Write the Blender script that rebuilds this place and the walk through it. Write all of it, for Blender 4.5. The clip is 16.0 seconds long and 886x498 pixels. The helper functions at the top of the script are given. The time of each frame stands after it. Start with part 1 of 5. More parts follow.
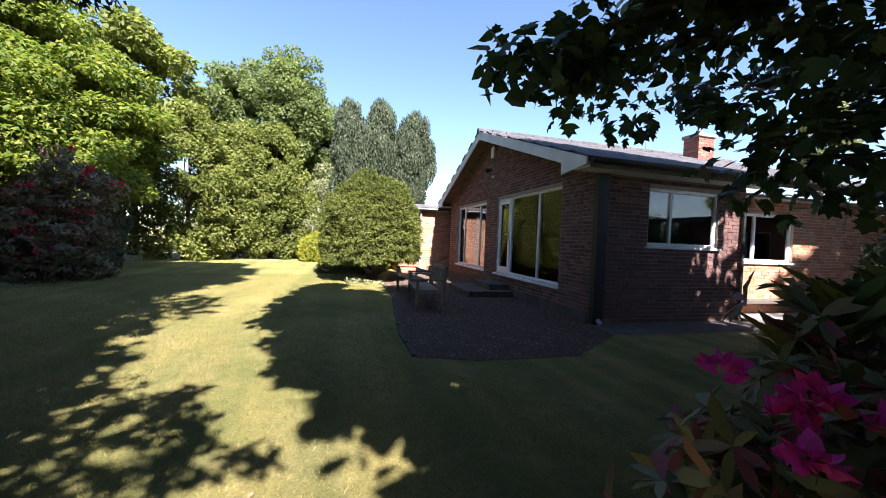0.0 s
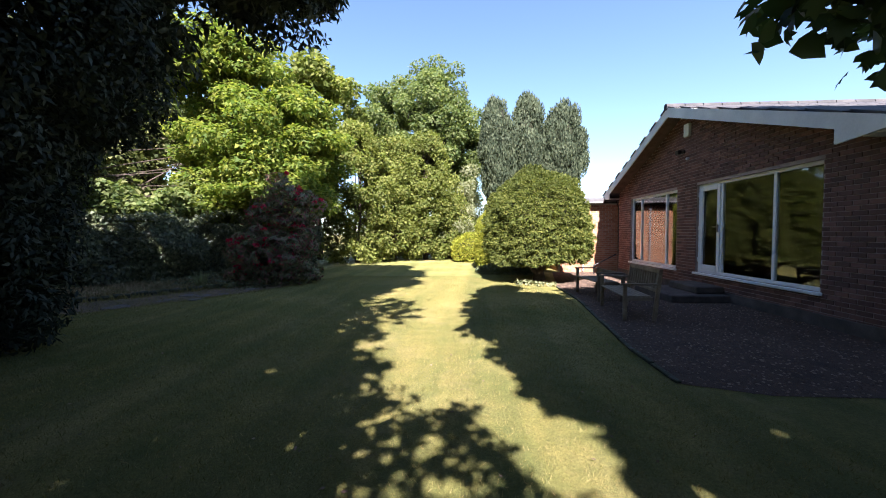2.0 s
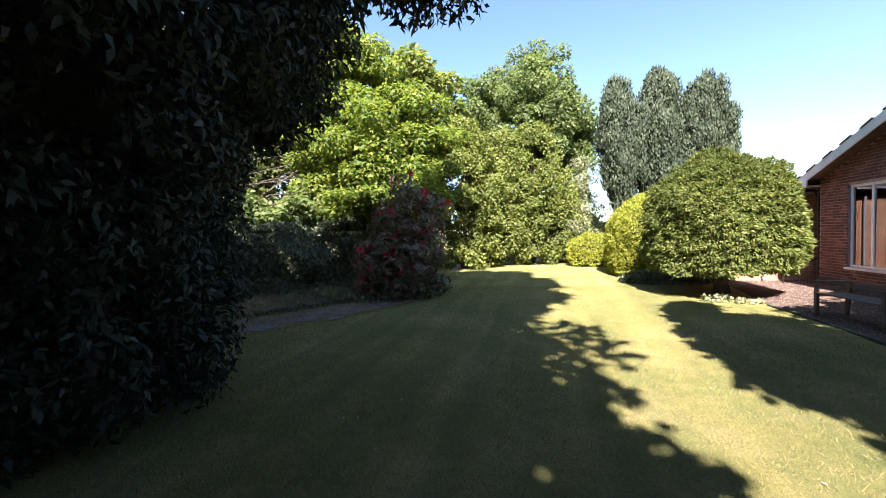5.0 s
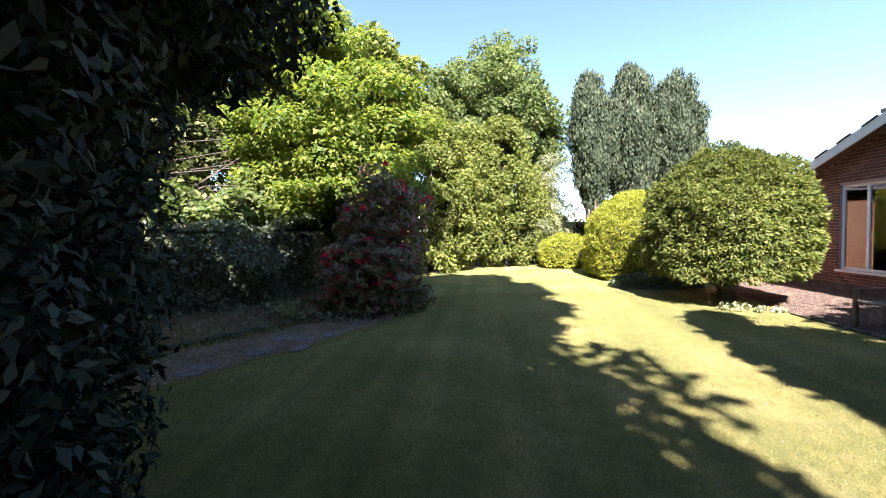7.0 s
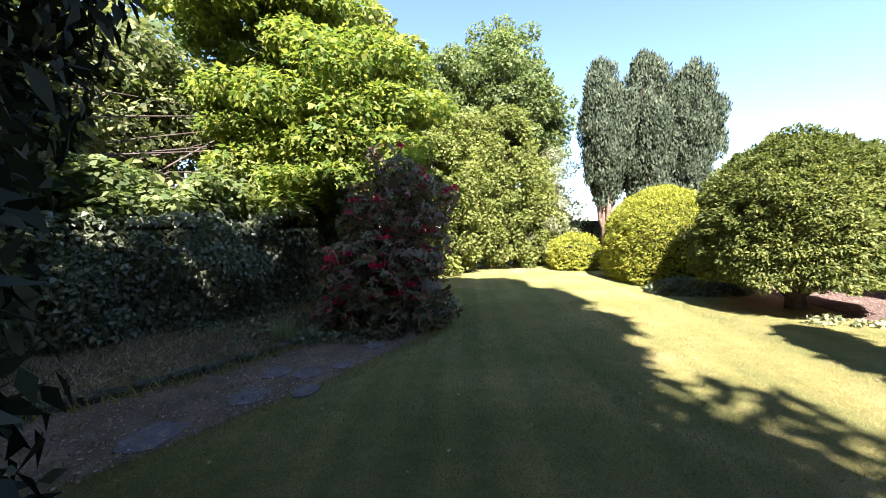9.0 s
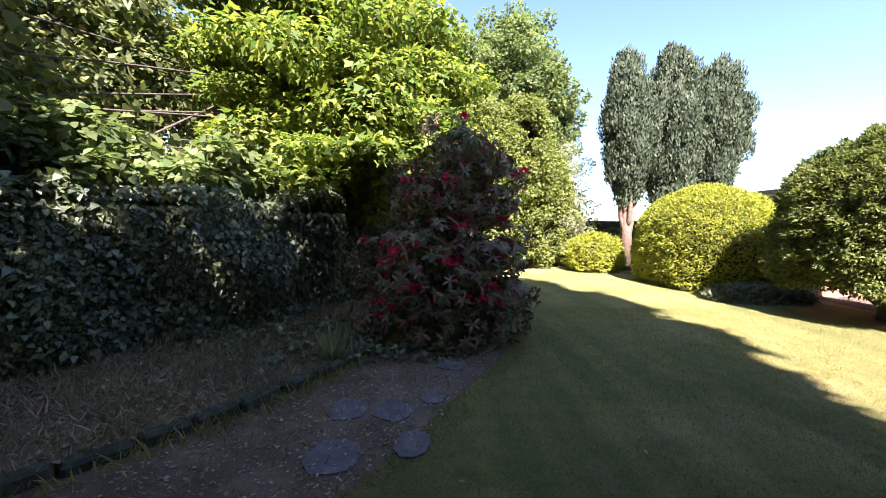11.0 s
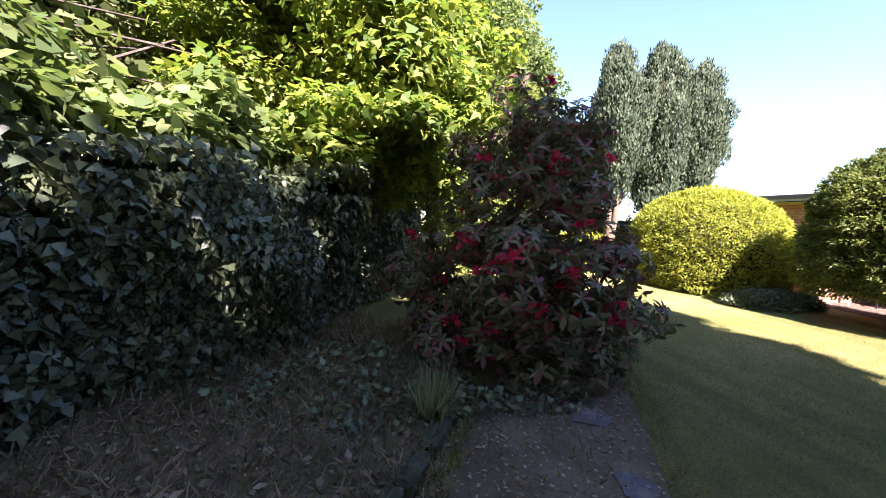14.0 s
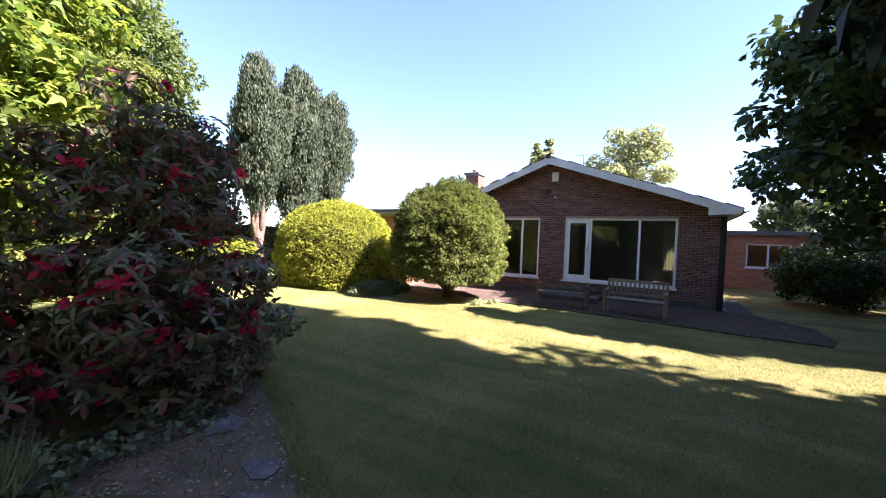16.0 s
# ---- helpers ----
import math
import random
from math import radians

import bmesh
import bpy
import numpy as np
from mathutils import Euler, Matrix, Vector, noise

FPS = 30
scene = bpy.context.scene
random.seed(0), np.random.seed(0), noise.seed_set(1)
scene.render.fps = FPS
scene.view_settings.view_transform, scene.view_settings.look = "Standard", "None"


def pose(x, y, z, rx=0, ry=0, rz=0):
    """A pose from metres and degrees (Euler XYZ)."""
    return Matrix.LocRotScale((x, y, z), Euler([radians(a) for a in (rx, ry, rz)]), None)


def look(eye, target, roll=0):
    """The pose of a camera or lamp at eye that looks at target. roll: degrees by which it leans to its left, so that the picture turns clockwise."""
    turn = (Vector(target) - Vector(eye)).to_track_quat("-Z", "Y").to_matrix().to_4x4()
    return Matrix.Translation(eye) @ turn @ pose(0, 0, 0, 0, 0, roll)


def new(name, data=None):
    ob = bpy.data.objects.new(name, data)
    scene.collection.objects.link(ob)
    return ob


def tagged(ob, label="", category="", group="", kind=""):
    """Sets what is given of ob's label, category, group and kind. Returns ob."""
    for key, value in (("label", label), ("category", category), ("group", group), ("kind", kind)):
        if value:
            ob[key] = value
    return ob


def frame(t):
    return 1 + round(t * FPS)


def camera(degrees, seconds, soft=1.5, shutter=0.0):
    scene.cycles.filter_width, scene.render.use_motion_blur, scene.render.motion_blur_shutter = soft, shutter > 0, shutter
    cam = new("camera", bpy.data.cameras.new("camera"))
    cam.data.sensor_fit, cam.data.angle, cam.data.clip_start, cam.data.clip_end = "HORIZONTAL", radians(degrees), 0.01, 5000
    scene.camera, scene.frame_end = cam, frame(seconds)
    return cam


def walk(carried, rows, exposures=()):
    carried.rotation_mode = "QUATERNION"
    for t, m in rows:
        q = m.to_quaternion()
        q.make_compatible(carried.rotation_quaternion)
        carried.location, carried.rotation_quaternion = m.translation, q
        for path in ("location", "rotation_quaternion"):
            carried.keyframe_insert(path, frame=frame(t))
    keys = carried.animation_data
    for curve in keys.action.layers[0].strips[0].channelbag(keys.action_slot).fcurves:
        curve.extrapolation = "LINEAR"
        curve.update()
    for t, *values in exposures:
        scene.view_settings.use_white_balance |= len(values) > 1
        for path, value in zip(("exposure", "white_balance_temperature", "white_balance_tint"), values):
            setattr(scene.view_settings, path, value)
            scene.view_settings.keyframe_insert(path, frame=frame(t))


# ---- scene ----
PATH = [
    (0, (-4.428, -5.916, 1.411), (-3.894, -3.989, 1.362), 2.4),
    (0.5, (-4.679, -5.777, 1.413), (-4.174, -3.843, 1.353), 2.1),
    (1, (-4.957, -5.634, 1.425), (-4.542, -3.679, 1.357), 1.8),
    (1.5, (-5.264, -5.474, 1.453), (-5.091, -3.483, 1.371), 0.9),
    (2, (-5.59, -5.328, 1.488), (-5.713, -3.334, 1.408), -0.2),
    (2.5, (-5.938, -5.181, 1.515), (-6.231, -3.204, 1.44), -0.8),
    (3, (-6.297, -5.02, 1.534), (-6.681, -3.058, 1.458), -1.2),
    (3.5, (-6.654, -4.816, 1.55), (-7.185, -2.89, 1.466), -1.3),
    (6, (-8.361, -3.323, 1.73), (-8.711, -1.356, 1.654), -1.8),
    (6.5, (-8.637, -2.961, 1.741), (-8.884, -0.978, 1.657), -1.6),
    (7, (-8.915, -2.583, 1.747), (-9.129, -0.597, 1.657), -1.5),
    (7.5, (-9.201, -2.209, 1.75), (-9.377, -0.218, 1.666), -1.6),
    (8, (-9.452, -1.799, 1.755), (-9.603, 0.193, 1.667), -1.7),
    (8.5, (-9.701, -1.417, 1.745), (-9.829, 0.577, 1.653), -1.5),
    (9, (-10.035, -1.068, 1.732), (-10.135, 0.927, 1.636), -1.2),
    (10.25, (-10.94, -0.14, 1.66), (-10.96, 1.857, 1.557), 0.0),
    (11.5, (-12.028, 0.449, 1.569), (-11.95, 2.444, 1.46), 1.1),
    (12, (-12.304, 0.733, 1.56), (-12.199, 2.727, 1.444), 1.6),
    (12.5, (-12.605, 0.999, 1.555), (-12.481, 2.992, 1.441), 1.9),
    (13, (-12.946, 1.266, 1.532), (-12.796, 3.257, 1.412), 2.6),
    (13.5, (-13.217, 1.565, 1.542), (-13.017, 3.55, 1.407), 3.4),
    (14, (-13.305, 1.78, 1.593), (-12.927, 3.738, 1.445), 3.1),
    (14.5, (-13.239, 1.812, 1.663), (-12.354, 3.603, 1.567), 2.5),
    (15, (-13.196, 1.672, 1.703), (-11.914, 3.204, 1.626), 2.0),
    (15.5, (-13.259, 1.462, 1.723), (-11.735, 2.755, 1.658), 2.4),
    (16, (-13.354, 1.245, 1.744), (-11.633, 2.263, 1.695), 2.2),
]
cam = camera(98.6, 16.0, soft=1.0)
EXPOSURES = [(0.0, 2.38, 6150, 15), (3.5, 2.46, 6150, 16), (6.0, 2.74, 6150, 16), (9.0, 2.8, 6150, 17), (12.0, 2.96, 6200, 22), (13.5, 3.08, 6200, 23), (15.0, 3.0, 6200, 24), (16.0, 2.84, 6150, 24)]
SKY_STRENGTH, SUN_STRENGTH = 0.061, 5.0
walk(cam, [(t, look(eye, target, roll)) for t, eye, target, roll in PATH], EXPOSURES)

# ---------------------------------------------------------------- light
SUN_WAY = Vector((0.06, -0.93, 1.0)).normalized()          # towards the sun
SUN_EL = math.asin(SUN_WAY.z)
SUN_AZ = math.atan2(SUN_WAY.x, SUN_WAY.y)                  # clockwise from +y
world = bpy.data.worlds.new("sky")
scene.world = world
world.use_nodes = True
wn = world.node_tree.nodes
sky = wn.new("ShaderNodeTexSky")
sky.sky_type, sky.sun_disc = "NISHITA", False
sky.sun_elevation, sky.sun_rotation = SUN_EL, SUN_AZ
sky.air_density, sky.dust_density, sky.ozone_density = 1.0, 0.3, 2.6
wn["Background"].inputs["Strength"].default_value = SKY_STRENGTH
world.node_tree.links.new(sky.outputs["Color"], wn["Background"].inputs["Color"])
sun = bpy.data.lights.new("sun", "SUN")
sun.energy, sun.angle, sun.color = SUN_STRENGTH, radians(0.53), (1.0, 0.95, 0.89)
sun_ob = new("sun", sun)
sun_ob.matrix_world = look(Vector((0, 0, 30)) + SUN_WAY * 20, (0, 0, 30))

# ---------------------------------------------------------------- materials
def mat(name):
    m = bpy.data.materials.new(name)
    m.use_nodes = True
    nt = m.node_tree
    b = nt.nodes["Principled BSDF"]
    return m, nt, b


def node(nt, kind, **values):
    n = nt.nodes.new(kind)
    for k, v in values.items():
        n.inputs[k.replace("_", " ")].default_value = v
    return n


def ramp(nt, fac, stops):
    r = nt.nodes.new("ShaderNodeValToRGB")
    els = r.color_ramp.elements
    while len(els) < len(stops):
        els.new(0.5)
    for e, (p, c) in zip(els, stops):
        e.position, e.color = p, (*c, 1)
    nt.links.new(fac, r.inputs["Fac"])
    return r.outputs["Color"]


def noise_fac(nt, scale, detail=4.0, rough=0.6, coord="Object"):
    tc = nt.nodes.new("ShaderNodeTexCoord")
    n = node(nt, "ShaderNodeTexNoise", Scale=scale, Detail=detail, Roughness=rough)
    nt.links.new(tc.outputs[coord], n.inputs["Vector"])
    return n.outputs["Fac"]


def mixed(nt, fac, a, b, how="MIX"):
    n = nt.nodes.new("ShaderNodeMix")
    n.data_type, n.blend_type = "RGBA", how
    for sock, v in ((n.inputs["Factor"], fac), (n.inputs["A"], a), (n.inputs["B"], b)):
        if isinstance(v, (int, float)):
            sock.default_value = v
        elif isinstance(v, tuple):
            sock.default_value = (*v, 1)
        else:
            nt.links.new(v, sock)
    return n.outputs["Result"]


def bump(nt, b, height, strength, distance):
    n = node(nt, "ShaderNodeBump", Strength=strength, Distance=distance)
    nt.links.new(height, n.inputs["Height"])
    nt.links.new(n.outputs["Normal"], b.inputs["Normal"])


def dim(c, k=(0.78, 0.74, 0.78)):
    return tuple(a * b for a, b in zip(c, k))


def surface(name, low, high, scale=6.0, fine=60.0, rough=0.8, metal=0.0, bump_by=0.3, spec=0.5, mid=None):
    """A matt or worn surface: two tones at a large scale, grain at a fine one."""
    m, nt, b = mat(name)
    big = noise_fac(nt, scale)
    if max(high) < 0.5:
        low, high, mid = dim(low), dim(high), mid and dim(mid)
    stops = [(0.3, low), (0.7, high)] if mid is None else [(0.28, low), (0.5, mid), (0.72, high)]
    col = ramp(nt, big, stops)
    grain = noise_fac(nt, fine, 6, 0.7)
    col = mixed(nt, 0.5, col, ramp(nt, grain, [(0.25, (0.35, 0.35, 0.35)), (0.75, (0.75, 0.75, 0.75))]), "OVERLAY")
    nt.links.new(col, b.inputs["Base Color"])
    b.inputs["Roughness"].default_value, b.inputs["Metallic"].default_value = rough, metal
    b.inputs["Specular IOR Level"].default_value = spec
    bump(nt, b, grain, bump_by, 0.01)
    return m


def foliage(name, tones, rough=0.6, through_leaf=0.4, spec=0.2, glow=1.35, patch=0.5):
    """Leaves: each takes its own tone, light passes through them."""
    m, nt, b = mat(name)
    geo = nt.nodes.new("ShaderNodeNewGeometry")
    n = len(tones)
    tones = [dim(c, (0.92, 0.78, 1.12)) for c in tones]
    col = ramp(nt, geo.outputs["Random Per Island"], [((i + 0.5) / n, c) for i, c in enumerate(tones)])
    big = noise_fac(nt, patch, 3, 0.6)
    col = mixed(nt, 0.6, col, ramp(nt, big, [(0.3, (0.32, 0.34, 0.3)), (0.7, (0.72, 0.7, 0.62))]), "OVERLAY")
    nt.links.new(col, b.inputs["Base Color"])
    b.inputs["Roughness"].default_value = rough
    b.inputs["Specular IOR Level"].default_value = spec
    tr = nt.nodes.new("ShaderNodeBsdfTranslucent")
    nt.links.new(mixed(nt, 1.0, col, (glow, glow * 1.05, glow * 0.66), "MULTIPLY"), tr.inputs["Color"])
    mx = node(nt, "ShaderNodeMixShader", Fac=through_leaf)
    nt.links.new(b.outputs["BSDF"], mx.inputs[1])
    nt.links.new(tr.outputs["BSDF"], mx.inputs[2])
    nt.links.new(mx.outputs["Shader"], nt.nodes["Material Output"].inputs["Surface"])
    return m


def brick_mat(name, tones, dirt):
    m, nt, b = mat(name)
    info = nt.nodes.new("ShaderNodeObjectInfo")
    geo = nt.nodes.new("ShaderNodeNewGeometry")
    add = nt.nodes.new("ShaderNodeMath")
    add.operation = "ADD"
    nt.links.new(info.outputs["Random"], add.inputs[0])
    nt.links.new(geo.outputs["Random Per Island"], add.inputs[1])
    fr = nt.nodes.new("ShaderNodeMath")
    fr.operation = "FRACT"
    nt.links.new(add.outputs[0], fr.inputs[0])
    n = len(tones)
    col = ramp(nt, fr.outputs[0], [((i + 0.5) / n, c) for i, c in enumerate(tones)])
    pos = geo.outputs["Position"]
    f1 = node(nt, "ShaderNodeTexNoise", Scale=9.0, Detail=5.0, Roughness=0.65)
    nt.links.new(pos, f1.inputs["Vector"])
    f2 = node(nt, "ShaderNodeTexNoise", Scale=90.0, Detail=4.0, Roughness=0.7)
    nt.links.new(pos, f2.inputs["Vector"])
    col = mixed(nt, 0.55, col, ramp(nt, f1.outputs["Fac"], [(0.25, (0.3, 0.3, 0.3)), (0.75, (0.72, 0.72, 0.72))]), "OVERLAY")
    col = mixed(nt, ramp(nt, f2.outputs["Fac"], [(0.55, (0, 0, 0)), (0.8, (0.5, 0.5, 0.5))]), col, dirt)
    nt.links.new(col, b.inputs["Base Color"])
    b.inputs["Roughness"].default_value = 0.85
    bump(nt, b, f2.outputs["Fac"], 0.5, 0.006)
    return m


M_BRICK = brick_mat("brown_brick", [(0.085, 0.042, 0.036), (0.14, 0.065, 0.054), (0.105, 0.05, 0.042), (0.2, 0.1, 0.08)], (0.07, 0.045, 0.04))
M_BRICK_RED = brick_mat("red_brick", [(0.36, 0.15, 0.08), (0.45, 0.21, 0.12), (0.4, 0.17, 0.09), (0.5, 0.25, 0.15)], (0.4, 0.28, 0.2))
M_MORTAR = surface("grey_mortar", (0.36, 0.29, 0.25), (0.49, 0.41, 0.36), 8, 120, 0.95)
M_MORTAR_LIGHT = surface("pale_mortar", (0.42, 0.36, 0.29), (0.52, 0.45, 0.37), 8, 120, 0.95)
M_WHITE = surface("white_upvc", (0.74, 0.75, 0.76), (0.82, 0.82, 0.82), 3, 40, 0.35, bump_by=0.03)
M_BARGE = surface("white_painted_board", (0.62, 0.63, 0.63), (0.8, 0.8, 0.79), 2.0, 30, 0.6, bump_by=0.08)
M_BLACK = surface("black_plastic", (0.008, 0.008, 0.009), (0.016, 0.016, 0.017), 5, 60, 0.5, bump_by=0.05)
M_TILE = surface("grey_roof_tile", (0.05, 0.048, 0.05), (0.13, 0.125, 0.12), 3, 50, 0.85, bump_by=0.5, mid=(0.08, 0.075, 0.075))
M_CONCRETE = surface("weathered_concrete", (0.16, 0.145, 0.125), (0.32, 0.3, 0.27), 4, 70, 0.92, bump_by=0.5)
M_SLAB = surface("stone_slab", (0.14, 0.112, 0.095), (0.32, 0.265, 0.225), 7, 60, 0.9, bump_by=0.8, mid=(0.17, 0.155, 0.17))
M_KERB = surface("mossy_kerb_stone", (0.035, 0.035, 0.025), (0.13, 0.12, 0.11), 9, 50, 0.95, bump_by=1.0, mid=(0.06, 0.07, 0.035))
M_WOOD = surface("weathered_bench_wood", (0.17, 0.13, 0.08), (0.34, 0.28, 0.19), 5, 80, 0.8, bump_by=0.4)
M_WOOD_DARK = surface("dark_bench_wood", (0.1, 0.075, 0.05), (0.2, 0.16, 0.11), 5, 80, 0.8, bump_by=0.4)
M_PATH = surface("dark_concrete_path", (0.06, 0.052, 0.045), (0.14, 0.12, 0.1), 4, 70, 0.92, bump_by=0.5)
M_FELT = surface("grey_felt_roof", (0.11, 0.11, 0.11), (0.2, 0.2, 0.2), 2, 50, 0.9)
M_FASCIA = surface("grey_fascia", (0.32, 0.32, 0.33), (0.45, 0.45, 0.45), 2, 50, 0.7, bump_by=0.1)
M_PLASTER = surface("interior_wall", (0.3, 0.27, 0.23), (0.38, 0.35, 0.3), 2, 60, 0.9, bump_by=0.1)
M_CARPET = surface("interior_carpet", (0.1, 0.08, 0.06), (0.16, 0.13, 0.1), 3, 200, 1.0)
M_CURTAIN = surface("ochre_curtain", (0.34, 0.27, 0.14), (0.46, 0.38, 0.22), 3, 90, 0.9)
M_METAL = surface("galvanised_metal", (0.3, 0.3, 0.3), (0.45, 0.45, 0.45), 6, 60, 0.45, metal=0.8, bump_by=0.05)
M_BARK = surface("brown_bark", (0.06, 0.045, 0.033), (0.17, 0.13, 0.1), 8, 40, 0.95, bump_by=1.0)
M_BARK_PALE = surface("pale_peeling_bark", (0.16, 0.1, 0.065), (0.3, 0.21, 0.145), 7, 40, 0.95, bump_by=1.0)
# near-black fill for foliage cores: the shade between leaves is put into the colour
M_INNER_SHADE = surface("inner_shade", (0.015, 0.017, 0.008), (0.045, 0.045, 0.02), 9, 50, 1.0, bump_by=1.0)
M_SOIL = surface("dry_soil", (0.1, 0.07, 0.043), (0.3, 0.21, 0.14), 2.2, 70, 1.0, bump_by=1.0, mid=(0.18, 0.13, 0.082))
M_LITTER = foliage("dry_litter", [(0.2, 0.14, 0.07), (0.34, 0.26, 0.14), (0.14, 0.13, 0.055), (0.46, 0.38, 0.22)], 0.9, 0.1, 0.2)
M_GRAVEL = brick_mat("gravel_stone", [(0.06, 0.034, 0.022), (0.12, 0.07, 0.046), (0.085, 0.05, 0.033), (0.24, 0.165, 0.115)], (0.07, 0.042, 0.03))
M_GRAVEL_BED = surface("gravel_bed", (0.05, 0.03, 0.02), (0.1, 0.06, 0.04), 3, 90, 1.0, bump_by=1.0)

M_YEW = foliage("yew_leaf", [(0.075, 0.115, 0.022), (0.13, 0.175, 0.033), (0.22, 0.26, 0.052), (0.1, 0.145, 0.027)], 0.62, 0.38)
M_GOLD = foliage("golden_leaf", [(0.2, 0.27, 0.025), (0.3, 0.36, 0.04), (0.38, 0.4, 0.05), (0.24, 0.31, 0.03)], 0.62, 0.4)
M_RHODO = foliage("rhododendron_leaf", [(0.085, 0.115, 0.042), (0.15, 0.18, 0.068), (0.22, 0.25, 0.1), (0.24, 0.09, 0.075)], 0.5, 0.15, 0.22)
M_RED = foliage("crimson_petal", [(0.42, 0.014, 0.035), (0.58, 0.025, 0.06), (0.7, 0.05, 0.11)], 0.6, 0.3, 0.3, 1.2)
M_PINK = foliage("magenta_petal", [(0.55, 0.03, 0.24), (0.68, 0.06, 0.33), (0.62, 0.04, 0.28)], 0.6, 0.3, 0.3, 1.2)
M_IVY = foliage("ivy_leaf", [(0.06, 0.092, 0.034), (0.125, 0.17, 0.064), (0.23, 0.29, 0.115), (0.08, 0.12, 0.04)], 0.4, 0.15, 0.5)
M_CONIFER = foliage("dark_conifer_spray", [(0.016, 0.028, 0.013), (0.028, 0.046, 0.021), (0.06, 0.085, 0.045)], 0.6, 0.12, 0.3)
M_LIME = foliage("lime_leaf", [(0.08, 0.135, 0.034), (0.125, 0.185, 0.048), (0.18, 0.24, 0.068)], 0.62, 0.45)
M_BRIGHT = foliage("yellow_green_leaf", [(0.08, 0.15, 0.02), (0.15, 0.22, 0.03), (0.26, 0.31, 0.045), (0.12, 0.19, 0.025)], 0.6, 0.45, 0.2, 1.5)
M_HORN = foliage("hornbeam_leaf", [(0.12, 0.175, 0.03), (0.165, 0.22, 0.042), (0.225, 0.27, 0.058)], 0.62, 0.45)
M_CYPRESS = foliage("cypress_spray", [(0.046, 0.074, 0.032), (0.074, 0.11, 0.047), (0.122, 0.165, 0.074)], 0.7, 0.25, 0.2, patch=1.3)
M_PALE = foliage("pale_leaf", [(0.2, 0.26, 0.1), (0.27, 0.33, 0.14), (0.33, 0.38, 0.18)], 0.6, 0.4)
M_MAPLE = foliage("sycamore_leaf", [(0.03, 0.06, 0.015), (0.045, 0.085, 0.02), (0.065, 0.11, 0.03)], 0.5, 0.25)
M_SHRUB = foliage("shrub_leaf", [(0.07, 0.11, 0.03), (0.13, 0.18, 0.05), (0.22, 0.26, 0.08)], 0.55, 0.4)
M_BLADE = foliage("grass_blade", [(0.15, 0.175, 0.036), (0.26, 0.25, 0.064), (0.37, 0.33, 0.11), (0.2, 0.215, 0.048)], 0.6, 0.3, 0.3)
M_STRAW = foliage("dry_straw", [(0.34, 0.27, 0.13), (0.15, 0.19, 0.06), (0.55, 0.44, 0.25), (0.11, 0.155, 0.05), (0.24, 0.24, 0.09)], 0.8, 0.2, 0.2)


def lawn_mat():
    m, nt, b = mat("mown_lawn")
    geo = nt.nodes.new("ShaderNodeNewGeometry")
    def nz(scale, detail=4.0, rough=0.6, stretch=None):
        n = node(nt, "ShaderNodeTexNoise", Scale=scale, Detail=detail, Roughness=rough)
        src = geo.outputs["Position"]
        if stretch:
            mp = nt.nodes.new("ShaderNodeMapping")
            mp.inputs["Scale"].default_value = stretch
            nt.links.new(src, mp.inputs["Vector"])
            src = mp.outputs["Vector"]
        nt.links.new(src, n.inputs["Vector"])
        return n.outputs["Fac"]
    col = ramp(nt, nz(0.55, 5), [(0.3, (0.135, 0.144, 0.046)), (0.52, (0.235, 0.204, 0.08)), (0.74, (0.345, 0.275, 0.142))])
    col = mixed(nt, 0.45, col, ramp(nt, nz(1.0, 2, 0.5, (2.2, 0.12, 1)), [(0.35, (0.38, 0.4, 0.36)), (0.65, (0.62, 0.6, 0.56))]), "OVERLAY")
    col = mixed(nt, 0.8, col, ramp(nt, nz(45, 6, 0.75), [(0.3, (0.22, 0.25, 0.2)), (0.7, (0.75, 0.73, 0.68))]), "OVERLAY")
    col = mixed(nt, 0.5, col, ramp(nt, nz(6.0, 4, 0.7), [(0.3, (0.3, 0.34, 0.28)), (0.7, (0.72, 0.68, 0.62))]), "OVERLAY")
    col = mixed(nt, 0.55, col, ramp(nt, nz(0.9, 1, 0.4, (2.6, 0.05, 1)), [(0.42, (0.36, 0.4, 0.36)), (0.58, (0.62, 0.58, 0.54))]), "OVERLAY")
    green = ramp(nt, nz(0.8, 4, 0.65), [(0.45, (0, 0, 0)), (0.7, (0.4, 0.4, 0.4))])
    col = mixed(nt, green, col, (0.12, 0.15, 0.042))
    dry = ramp(nt, nz(1.7, 5, 0.7), [(0.56, (0, 0, 0)), (0.78, (0.6, 0.6, 0.6))])
    col = mixed(nt, dry, col, (0.34, 0.26, 0.13))
    nt.links.new(col, b.inputs["Base Color"])
    b.inputs["Roughness"].default_value = 0.85
    b.inputs["Specular IOR Level"].default_value = 0.25
    bump(nt, b, nz(140, 5, 0.8), 1.0, 0.03)
    return m


M_LAWN = lawn_mat()


def glass_mat():
    m, nt, b = mat("window_glass")
    tr = node(nt, "ShaderNodeBsdfTransparent", Color=(0.86, 0.9, 0.88, 1))
    gl = node(nt, "ShaderNodeBsdfGlossy", Roughness=0.005, Color=(1, 1, 1, 1))
    fr = node(nt, "ShaderNodeFresnel", IOR=1.75)
    mx = nt.nodes.new("ShaderNodeMixShader")
    nt.links.new(fr.outputs["Fac"], mx.inputs["Fac"])
    nt.links.new(tr.outputs["BSDF"], mx.inputs[1])
    nt.links.new(gl.outputs["BSDF"], mx.inputs[2])
    nt.links.new(mx.outputs["Shader"], nt.nodes["Material Output"].inputs["Surface"])
    return m


